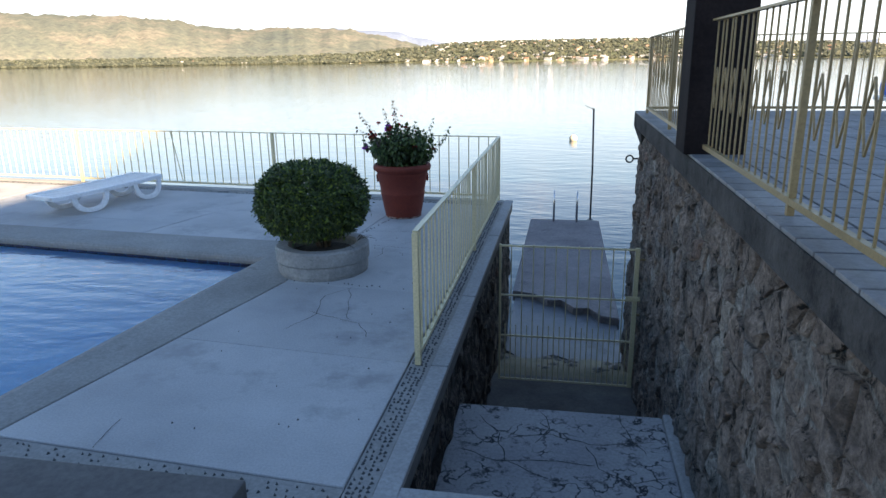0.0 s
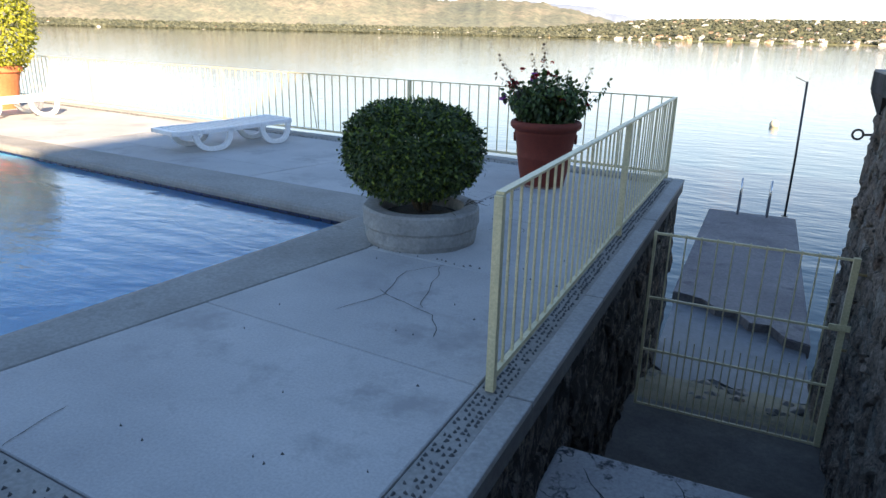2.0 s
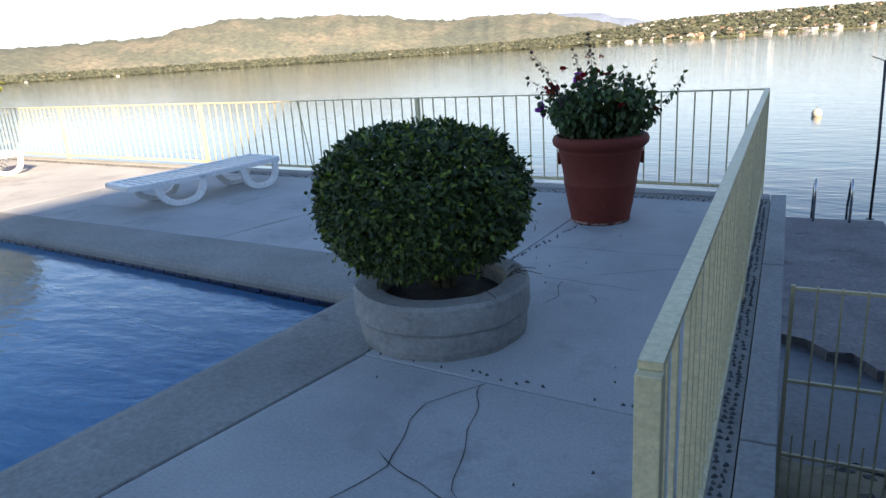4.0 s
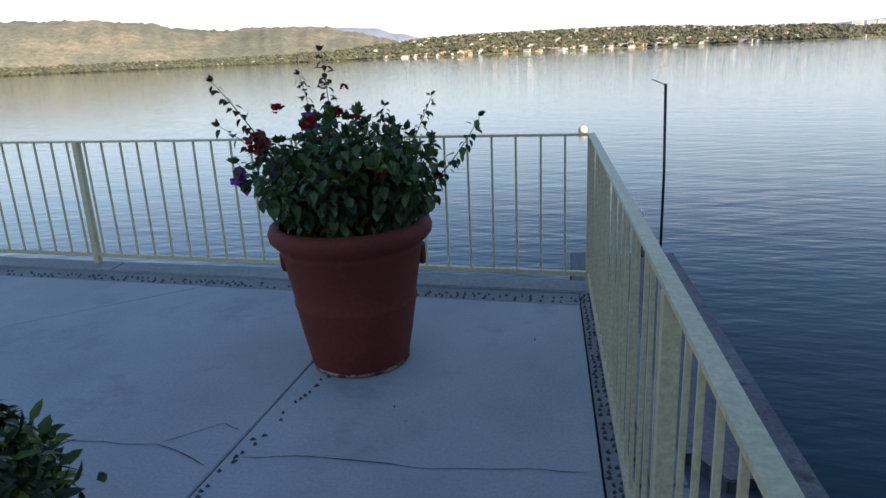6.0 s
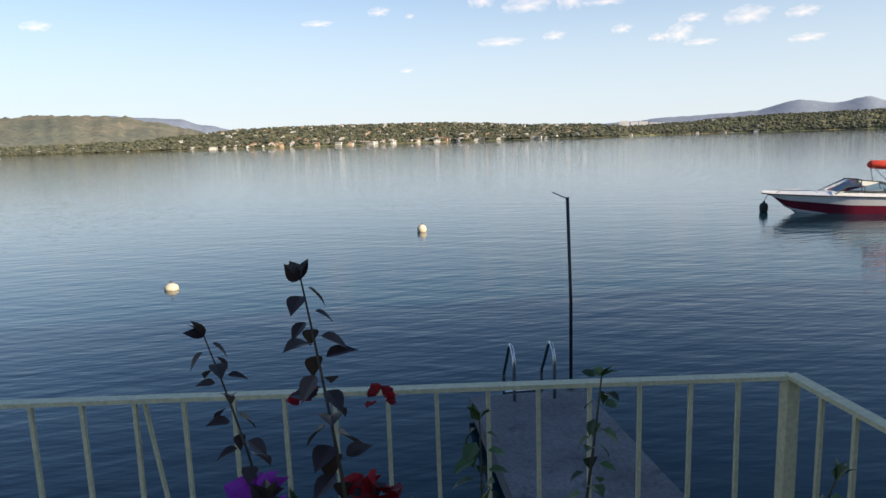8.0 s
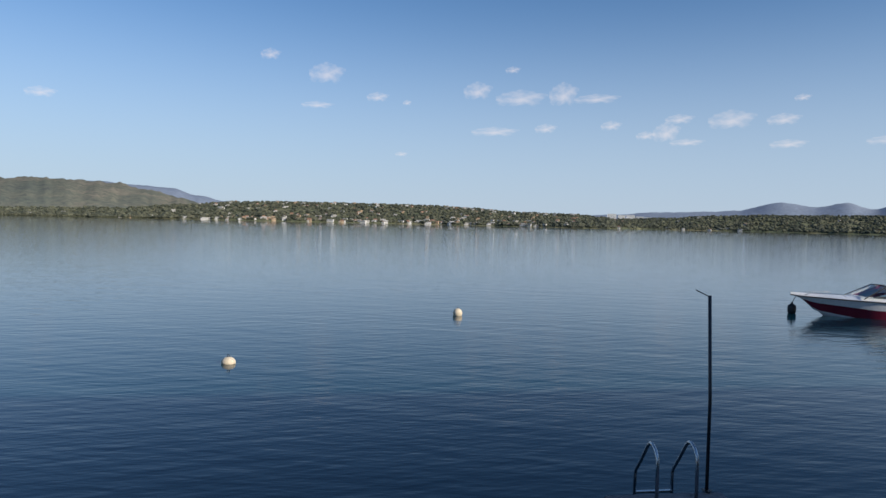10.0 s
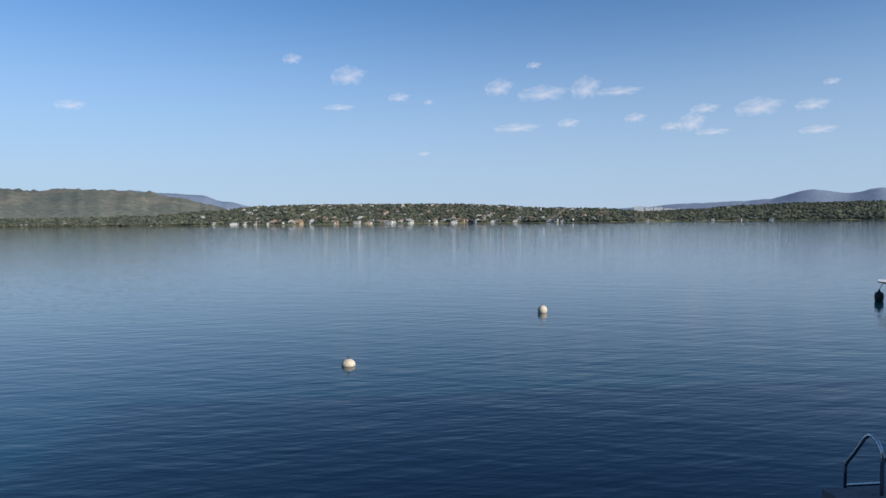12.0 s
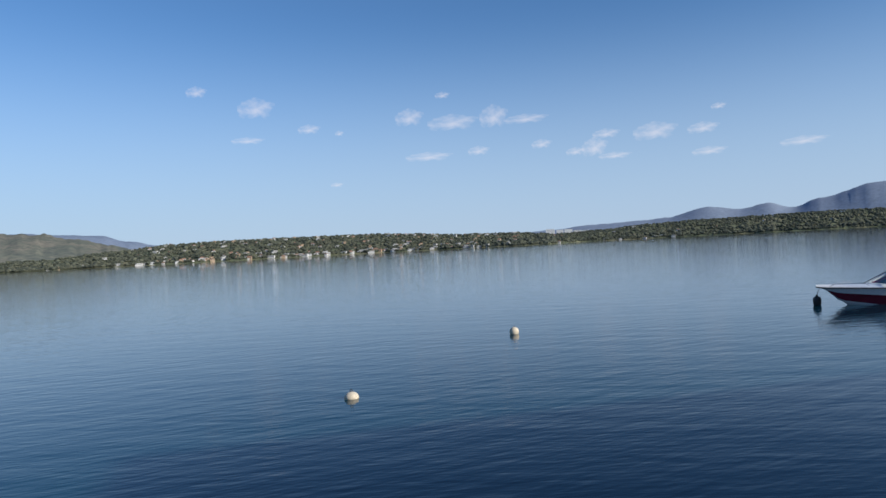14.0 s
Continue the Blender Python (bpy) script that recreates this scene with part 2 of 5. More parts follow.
def stone_material(name="rubble_stone", tone=1.0, crevice_dark=0.55):
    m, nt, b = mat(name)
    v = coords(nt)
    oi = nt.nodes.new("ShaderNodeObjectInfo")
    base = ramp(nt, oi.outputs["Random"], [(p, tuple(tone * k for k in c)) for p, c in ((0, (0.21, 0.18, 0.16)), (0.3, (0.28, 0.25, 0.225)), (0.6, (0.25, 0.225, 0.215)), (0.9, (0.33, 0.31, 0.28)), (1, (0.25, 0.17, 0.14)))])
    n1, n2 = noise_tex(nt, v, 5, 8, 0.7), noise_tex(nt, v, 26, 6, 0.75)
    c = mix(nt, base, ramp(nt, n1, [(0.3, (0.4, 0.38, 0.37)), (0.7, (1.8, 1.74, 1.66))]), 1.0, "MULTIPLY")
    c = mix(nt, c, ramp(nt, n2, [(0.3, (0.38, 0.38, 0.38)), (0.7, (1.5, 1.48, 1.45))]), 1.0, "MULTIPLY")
    # dark noise blots, painted on the stone for the shade in crevices
    c = mix(nt, c, (0.035, 0.03, 0.026), ramp(nt, noise_tex(nt, coords(nt, (1, 1, 0.5)), 8.5, 8, 0.78), [(crevice_dark, (0, 0, 0)), (crevice_dark + 0.06, (0.95, 0.95, 0.95))]))
    nt.links.new(c, b.inputs["Base Color"])
    b.inputs["Roughness"].default_value = 0.92
    b.inputs["Specular IOR Level"].default_value = 0.2
    add = nt.nodes.new("ShaderNodeMath")
    nt.links.new(n1, add.inputs[0])
    nt.links.new(n2, add.inputs[1])
    bump(nt, b, add.outputs[0], 1.0, 0.07)
    return m


M_STONE = stone_material()
# the same stone at 0.7 of its tone, with more dark blots
M_STONE_DARK = stone_material("dark_rubble_stone", 0.7, 0.45)


def turned(nt, scale, angle):
    """Coordinates turned about z and then scaled, for long-crested ripples."""
    a = nt.nodes.new("ShaderNodeMapping")
    a.inputs["Rotation"].default_value = (0, 0, radians(angle))
    b = nt.nodes.new("ShaderNodeMapping")
    b.inputs["Scale"].default_value = scale
    nt.links.new(coords(nt), a.inputs["Vector"])
    nt.links.new(a.outputs[0], b.inputs["Vector"])
    return b.outputs[0]


def lake_material():
    m, nt, b = mat("lake_water")
    big = noise_tex(nt, coords(nt, (0.03, 0.05, 1)), 1.0, 3)
    sep = nt.nodes.new("ShaderNodeSeparateXYZ")      # greener over the shallows, blue over the deep
    nt.links.new(coords(nt, (1, 0.02, 1)), sep.inputs[0])
    deep = ramp(nt, big, [(0.3, (0.001, 0.012, 0.032)), (0.7, (0.0015, 0.021, 0.042))])
    nt.links.new(mix(nt, (0.001, 0.032, 0.044), deep, ramp(nt, sep.outputs["Y"], [(0.10, (0, 0, 0)), (0.8, (1, 1, 1))])), b.inputs["Base Color"])
    b.inputs["IOR"].default_value = 1.33
    total = None
    # swell, two crossing sets of ripples, and fine chop: scale, turn, share, detail
    for scale, angle, share, detail in (((0.05, 0.22, 1), 0, 0.5, 2), ((0.22, 1.0, 1), 24, 0.9, 2), ((0.5, 2.2, 1), -16, 0.7, 2), ((1.2, 5.0, 1), 9, 0.4, 2), ((3.0, 10.0, 1), 15, 0.10, 3)):
        w = noise_tex(nt, turned(nt, scale, angle), 1.0, detail, 0.55)
        a = nt.nodes.new("ShaderNodeMath")
        a.operation = "MULTIPLY_ADD"
        nt.links.new(w, a.inputs[0])
        a.inputs[1].default_value = share
        a.inputs[2].default_value = 0.0
        if total:
            nt.links.new(total, a.inputs[2])
        total = a.outputs[0]
    bump(nt, b, total, 0.135, 0.14)
    slick = noise_tex(nt, coords(nt, (0.006, 0.035, 1)), 1.0, 4, 0.6)
    rr = ramp(nt, slick, [(0.35, (0.015, 0.015, 0.015)), (0.65, (0.04, 0.04, 0.04))])
    nt.links.new(rr, b.inputs["Roughness"])
    return m


def pool_material():
    m, nt, b = mat("pool_water")
    b.inputs["Base Color"].default_value = (0.32, 0.82, 1.0, 1)
    b.inputs["Specular IOR Level"].default_value = 0.25
    b.inputs["Transmission Weight"].default_value = 1.0
    b.inputs["Roughness"].default_value = 0.02
    b.inputs["IOR"].default_value = 1.33
    bump(nt, b, noise_tex(nt, coords(nt, (1.6, 3.2, 1)), 1.6, 4), 0.22, 0.05)
    return m


M_LAKE, M_POOL = lake_material(), pool_material()


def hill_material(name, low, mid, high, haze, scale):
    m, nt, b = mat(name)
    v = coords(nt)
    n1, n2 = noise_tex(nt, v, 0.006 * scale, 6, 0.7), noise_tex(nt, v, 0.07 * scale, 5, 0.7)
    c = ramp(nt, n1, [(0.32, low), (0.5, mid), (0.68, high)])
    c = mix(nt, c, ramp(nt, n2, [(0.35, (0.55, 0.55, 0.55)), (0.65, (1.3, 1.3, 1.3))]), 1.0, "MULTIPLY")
    # aerial haze is painted in: blue-grey mixed into the hill colour
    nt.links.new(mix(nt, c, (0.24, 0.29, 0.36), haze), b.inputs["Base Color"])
    b.inputs["Roughness"].default_value = 1.0
    b.inputs["Specular IOR Level"].default_value = 0.0
    return m


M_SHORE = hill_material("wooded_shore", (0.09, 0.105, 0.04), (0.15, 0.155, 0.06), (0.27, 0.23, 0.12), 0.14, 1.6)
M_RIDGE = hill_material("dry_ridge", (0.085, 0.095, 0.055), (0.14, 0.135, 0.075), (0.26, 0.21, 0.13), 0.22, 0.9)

glass, gnt, gb = mat("clear_glass")
gb.inputs["Transmission Weight"].default_value, gb.inputs["Roughness"].default_value = 1.0, 0.0
gb.inputs["Base Color"].default_value = (0.75, 0.85, 0.85, 1)


def cloud_material():
    m, nt, b = mat("cloud")
    tc = nt.nodes.new("ShaderNodeTexCoord")
    n = noise_tex(nt, tc.outputs["Object"], 1.6, 3, 0.5)
    grad = nt.nodes.new("ShaderNodeVectorMath")
    grad.operation = "LENGTH"
    nt.links.new(tc.outputs["Object"], grad.inputs[0])
    s = nt.nodes.new("ShaderNodeMath")
    s.operation = "SUBTRACT"
    nt.links.new(n, s.inputs[0])
    sc = nt.nodes.new("ShaderNodeMath")
    sc.operation = "MULTIPLY"
    nt.links.new(grad.outputs["Value"], sc.inputs[0])
    sc.inputs[1].default_value = 0.42
    nt.links.new(sc.outputs[0], s.inputs[1])
    alpha = ramp(nt, s.outputs[0], [(0.08, (0, 0, 0)), (0.55, (0.42, 0.42, 0.42))])
    # the flat card glows by itself in place of sunlight on the cloud
    em = nt.nodes.new("ShaderNodeEmission")
    em.inputs[0].default_value = (1.0, 0.90, 0.87, 1)
    em.inputs[1].default_value = 0.9
    tr = nt.nodes.new("ShaderNodeBsdfTransparent")
    ms = nt.nodes.new("ShaderNodeMixShader")
    nt.links.new(alpha, ms.inputs[0])
    nt.links.new(tr.outputs[0], ms.inputs[1])
    nt.links.new(em.outputs[0], ms.inputs[2])
    nt.links.new(ms.outputs[0], nt.nodes["Material Output"].inputs[0])
    return m


M_CLOUD = cloud_material()


# ---------------------------------------------------------------- mesh helpers
def mesh_of(name, bm, material, smooth=False):
    bmesh.ops.recalc_face_normals(bm, faces=bm.faces)
    me = bpy.data.meshes.new(name)
    bm.to_mesh(me)
    bm.free()
    me.materials.append(material)
    if smooth:
        me.shade_smooth()
    return me


def part(name, bm, material, parent, label="", smooth=False):
    ob = new(name, mesh_of(name, bm, material, smooth))
    ob.parent = parent
    if label:
        tagged(ob, label)
    return ob


def thing(name, at=(0, 0, 0), label="", category="", group="", kind="", turn=0):
    ob = new(name)
    ob.matrix_world = pose(*at, 0, 0, turn)
    return tagged(ob, label, category, group, kind)


def box(bm, x0, x1, y0, y1, z0, z1, bevel=0.0):
    v = [bm.verts.new(p) for p in ((x0, y0, z0), (x1, y0, z0), (x1, y1, z0), (x0, y1, z0), (x0, y0, z1), (x1, y0, z1), (x1, y1, z1), (x0, y1, z1))]
    f = [bm.faces.new([v[i] for i in q]) for q in ((3, 2, 1, 0), (4, 5, 6, 7), (0, 1, 5, 4), (1, 2, 6, 5), (2, 3, 7, 6), (3, 0, 4, 7))]
    if bevel:
        edges = list({e for q in f for e in q.edges})
        bmesh.ops.bevel(bm, geom=edges, offset=bevel, segments=2, affect="EDGES", profile=0.6)
    return v


def boxed(*a, **k):
    bm = bmesh.new()
    box(bm, *a, **k)
    return bm


def tube(bm, pts, r, n=8, closed=False):
    """A pipe along points; r is one radius or one for each point."""
    pts = [Vector(p) for p in pts]
    rings = []
    side = None
    for i, p in enumerate(pts):
        d = (pts[min(i + 1, len(pts) - 1)] - pts[max(i - 1, 0)]).normalized()
        if side is None:
            side = d.orthogonal().normalized()
        side = (side - d * side.dot(d)).normalized()
        up = d.cross(side)
        rr = r[i] if isinstance(r, (list, tuple)) else r
        rings.append([bm.verts.new(p + (side * math.cos(2 * math.pi * k / n) + up * math.sin(2 * math.pi * k / n)) * rr) for k in range(n)])
    for a, b in zip(rings, rings[1:]):
        for k in range(n):
            bm.faces.new((a[k], a[(k + 1) % n], b[(k + 1) % n], b[k]))
    bm.faces.new(rings[0][::-1])
    bm.faces.new(rings[-1])
    return bm


def lathe(bm, profile, n=48, wobble=0.0, centre=(0, 0)):
    rings = []
    for r, z in profile:
        rings.append([bm.verts.new((centre[0] + r * math.cos(2 * math.pi * k / n) * (1 + wobble * noise.noise((k * 0.4, z * 5, 3))), centre[1] + r * math.sin(2 * math.pi * k / n) * (1 + wobble * noise.noise((k * 0.4, z * 5, 3))), z)) for k in range(n)])
    for a, b in zip(rings, rings[1:]):
        for k in range(n):
            bm.faces.new((a[k], a[(k + 1) % n], b[(k + 1) % n], b[k]))
    return rings


def mesh_up(name, bm, material, smooth=False):
    """A mesh of an open sheet whose faces all look up."""
    me = bpy.data.meshes.new(name)
    for f in bm.faces:
        f.normal_update()
        if f.normal.z < 0:
            f.normal_flip()
    bm.to_mesh(me)
    bm.free()
    me.materials.append(material)
    if smooth:
        me.shade_smooth()
    return me


def sheet(bm, xs, ys, zf):
    g = [[bm.verts.new((x, y, zf(x, y))) for x in xs] for y in ys]
    for r, s in zip(g, g[1:]):
        for k in range(len(xs) - 1):
            bm.faces.new((r[k], r[k + 1], s[k + 1], s[k]))


def prism(bm, outline, z0, z1):
    a = [bm.verts.new((x, y, z0)) for x, y in outline]
    b = [bm.verts.new((x, y, z1)) for x, y in outline]
    bm.faces.new(a[::-1])
    bm.faces.new(b)
    for i in range(len(a)):
        j = (i + 1) % len(a)
        bm.faces.new((a[i], a[j], b[j], b[i]))


def fz(x):
    """Height of the terrace, which is level."""
    return 0.0


def yj(x):
    """The joint between the slabs and the coping on the lake side of the pool."""
    return -2.72 + 0.084 * (-1.53 - x)


def fy(x):
    """How far the lake edge runs outwards, away from the corner by the stairs."""
    return 0.113 * max(0.0, -x)


WATER = -2.27
POOL_X, POOL_Y = -2.24, -3.37      # the pool's corner
UP = 1.385                         # level of the upper terrace


def cap_x(y):
    return 1.845


# ---------------------------------------------------------------- lake and far shore
bm = bmesh.new()
xs = [-4800, -2400, -800, -200, -60, -20, 0, 20, 60, 200, 800, 2400, 4800]
sheet(bm, xs, [0.0, 20, 60, 200, 600, 1300, 2600, 4800], lambda x, y: WATER)
sheet(bm, [-4800, -800, -200, -60, -20, -0.3], [-200, -60, -20, 0.0], lambda x, y: WATER)
sheet(bm, [1.85, 20, 60, 200, 800, 4800], [-200, -60, -20, 0.0], lambda x, y: WATER)
sheet(bm, [-0.3, 1.85], [-1.2, 0.0], lambda x, y: WATER)
tagged(new("water", mesh_up("water", bm, M_LAKE)), "calm blue lake water with fine ripples", "lake", kind="structure")


def interp(table, a):
    for (a0, v0), (a1, v1) in zip(table, table[1:]):
        if a <= a1:
            f = max(0.0, min(1.0, (a - a0) / (a1 - a0)))
            f = f * f * (3 - 2 * f)
            return v0 + (v1 - v0) * f
    return table[-1][1]


SHORE_H = [(-95, 14), (-45, 12), (-26, 14), (-18, 19), (-13, 30), (-9, 40), (-5, 42), (0, 44), (7, 44), (10, 39.5), (14.3, 31), (19, 28), (21.2, 23), (22, 20), (26, 27), (29.7, 36), (33.7, 40), (42, 42), (95, 45)]
RIDGE_H = [(-95, 60), (-66, 84), (-56, 104), (-49, 114), (-45.5, 142), (-42.6, 165), (-39.7, 158), (-35, 160), (-31.9, 147), (-27.8, 121), (-25.5, 115), (-22.5, 123), (-18.5, 117), (-16, 98), (-13, 68), (-10.5, 40), (-8, 18), (95, 5)]
FAR_H = [(-95, 0), (-30, 60), (-19, 200), (-16.5, 186), (-14, 176), (-12, 136), (-9.8, 104), (-6, 60), (18, 60), (22, 78), (25.6, 98), (29.7, 107), (31.3, 115), (34.5, 165), (36.9, 141), (38.8, 165), (40.5, 131), (42.4, 176), (46, 240), (52, 200), (95, 150)]


def shore_r(a):
    return 1180 + 60 * noise.noise((a * 0.07, 0, 0)) + 14 * noise.noise((a * 0.6, 3, 0)) + (260 if a > 21.5 else 0) * min(1, (a - 21.5) / 3 if a > 21.5 else 0)


def at_angle(a, r):
    return (r * math.sin(radians(a)), r * math.cos(radians(a)))


def hill(name, table, near, depth, material, rough, label, steps=(0, 0.04, 0.12, 0.25, 0.45, 0.7, 1.0, 1.3)):
    bm = bmesh.new()
    rows = []
    da = 0.22
    for i in range(int(180 / da) + 1):
        a = -90 + i * da
        h, r0 = interp(table, a), near(a)
        row = []
        for s in steps:
            x, y = at_angle(a, r0 + depth * s)
            up = math.sin(min(1.0, s) * math.pi / 2) ** 0.8 * (1 if s <= 1 else 0.9)
            z = h * up + (rough * noise.noise((x * 0.03, y * 0.03, 1)) + 0.6 * rough * noise.noise((x * 0.11, y * 0.11, 5))) * min(1.0, 4 * s) * min(1.0, h / 25)
            row.append(bm.verts.new((x, y, WATER - 0.3 + max(0.0, z))))
        rows.append(row)
    for a, b in zip(rows, rows[1:]):
        for k in range(len(a) - 1):
            bm.faces.new((a[k], b[k], b[k + 1], a[k + 1]))
    return tagged(new(name, mesh_of(name, bm, material, True)), label, "hills", kind="structure")


def shore_ground(a, s):
    return interp(SHORE_H, a) * math.sin(min(1.0, s) * math.pi / 2) ** 0.8 + WATER - 0.3


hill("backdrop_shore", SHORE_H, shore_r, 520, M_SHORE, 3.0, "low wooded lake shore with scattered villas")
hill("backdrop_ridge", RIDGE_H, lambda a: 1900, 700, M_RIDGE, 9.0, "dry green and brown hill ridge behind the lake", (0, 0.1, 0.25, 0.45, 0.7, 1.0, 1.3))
hill("backdrop_mountains", FAR_H, lambda a: 3900, 500, M_MTN, 3.0, "distant mountains with blue haze painted into their colour", (0, 0.3, 0.6, 1.0, 1.2))

# woods on the far shore: many small crowns in one mesh
rng = random.Random(4)
verts, faces = [], []
for i in range(21000):
    a = rng.uniform(-66, 56)
    s = rng.random() ** (1.5 if a > -14 else 4.0) * 0.98 + 0.012
    r = shore_r(a) + 520 * s
    x, y = at_angle(a, r)
    z = shore_ground(a, s)
    big = rng.random() ** 3
    h, w = 1.6 + 3.2 * big + rng.uniform(0, 1.4), 2.6 + 6.0 * big + rng.uniform(0, 2)
    base = len(verts)
    verts.append((x, y, z + h))
    for ring, (rr, hh) in enumerate(((0.75, 0.78), (1.0, 0.4), (0.6, 0.0))):
        for k in range(5):
            b = k * 1.2566 + ring * 0.6 + rng.uniform(-0.3, 0.3)
            q = w * rr * rng.uniform(0.65, 1.2) * 0.5
            verts.append((x + q * math.cos(b), y + q * math.sin(b), z + h * hh * rng.uniform(0.85, 1.12)))
    for k in range(5):
        j = (k + 1) % 5
        faces.append((base, base + 1 + k, base + 1 + j))
        for ring in (0, 5):
            faces.append((base + 1 + ring + k, base + 6 + ring + k, base + 6 + ring + j, base + 1 + ring + j))
me = bpy.data.meshes.new("far_woods")
me.from_pydata(verts, [], faces)
me.materials.append(M_FARTREE)
tagged(new("far_woods", me), "dark green trees along the far lake shore", "woods", kind="stuff")

# villas across the lake
M_WALLS = [surface("villa_white", (0.54, 0.53, 0.52), (0.66, 0.65, 0.64), 0.9, 0.3, 3, rnd=0.15), surface("villa_ochre", (0.38, 0.27, 0.18), (0.48, 0.36, 0.25), 0.9, 0.3, 3, rnd=0.2)]
M_BLOCK = surface("white_render", (0.76, 0.76, 0.76), (0.84, 0.84, 0.83), 0.9, 0.05, 1, rnd=0.05)
M_ROOF = surface("villa_roof_tile", (0.22, 0.12, 0.08), (0.34, 0.20, 0.13), 0.9, 0.5, 4, rnd=0.25)
M_DARKPANE = surface("dark_window", (0.03, 0.035, 0.04), (0.06, 0.065, 0.07), 0.3, 1, 5)


def villa(wall, wide, deep, tall, pitched):
    v = thing("villa", (0, 0, -50), "small pale villa on the far lake shore", "house", "villas across the lake")
    bm = bmesh.new()
    box(bm, -wide / 2, wide / 2, 0, deep, -3, tall)
    box(bm, -wide / 2 - 3, -wide / 2 + 0.2, 1, deep - 1, -3, tall * 0.6)
    part("wall", bm, wall, v)
    bm = bmesh.new()
    if pitched:
        a = [bm.verts.new(p) for p in ((-wide / 2 - 0.5, -0.6, tall), (wide / 2 + 0.5, -0.6, tall), (wide / 2 + 0.5, deep + 0.6, tall), (-wide / 2 - 0.5, deep + 0.6, tall), (-wide / 2 + 1, deep / 2, tall + 2), (wide / 2 - 1, deep / 2, tall + 2))]
        for q in ((0, 1, 5, 4), (1, 2, 5), (2, 3, 4, 5), (3, 0, 4), (3, 2, 1, 0)):
            bm.faces.new([a[i] for i in q])
    else:
        box(bm, -wide / 2 - 0.4, wide / 2 + 0.4, -0.8, deep + 0.3, tall, tall + 0.4)
    part("roof", bm, M_ROOF if pitched else wall, v)
    for k in range(max(2, int(wide / 3))):
        x = -wide / 2 + (k + 0.5) * wide / max(2, int(wide / 3))
        part("window", boxed(x - 0.7, x + 0.7, -0.12, 0.1, tall * 0.35, tall * 0.75), M_DARKPANE, v)
    return v


protos = [villa(M_WALLS[0], 9, 7, 5.0, False), villa(M_WALLS[0], 7, 6, 3.6, True), villa(M_WALLS[1], 8, 7, 4.5, True), villa(M_WALLS[0], 13, 7, 4.2, False), villa(M_WALLS[1], 6, 5, 5.5, False)]
first = list(protos)
for i in range(290):
    shoreline = i < 90
    a = rng.uniform(-12, 19) if i % 4 else rng.uniform(-60, 44)
    s = rng.uniform(0.004, 0.03) if shoreline else rng.random() ** 1.3 * 0.9 + 0.03
    if not shoreline and a < -14:
        s *= 0.22
    if i == 3:
        a, s = -17.5, 0.012
    x, y = at_angle(a, shore_r(a) + 520 * s)
    m = pose(x, y, shore_ground(a, s) + 0.4, 0, 0, -a + rng.uniform(-25, 25))
    src = protos[rng.choice((0, 0, 1, 1, 1, 2, 3, 3, 4))]
    k = rng.uniform(0.42, 0.85) if a > -14 else rng.uniform(0.45, 0.8)
    ob = copy_thing(src, m)
    ob.scale = (k, k, k)
for ob in first:
    a = rng.uniform(-8, 8)
    x, y = at_angle(a, shore_r(a) + 12)
    ob.matrix_world = pose(x, y, shore_ground(a, 0.02) + 0.4, 0, 0, -a)

# the pale apartment blocks behind the far headland
for i, (a, w, h) in enumerate(((21.95, 26, 12), (22.75, 20, 9), (23.45, 24, 10), (24.2, 24, 6), (25.0, 30, 5))):
    x, y = at_angle(a, 2100 + i * 25)
    b = thing("apartment_block", (x, y, 27), "pale apartment block far behind the lake", "building", "apartment blocks", turn=-a)
    part("wall", boxed(-w / 2, w / 2, 0, 14, -40, h), M_BLOCK, b)
    part("roof", boxed(-w / 2 - 0.5, w / 2 + 0.5, -0.5, 14.5, h, h + 0.8), M_BLOCK, b)
    for row in range(3):
        part("window_band", boxed(-w / 2 + 2, w / 2 - 2, -0.15, 0.1, h * (0.18 + 0.28 * row), h * (0.24 + 0.28 * row)), M_DARKPANE, b)

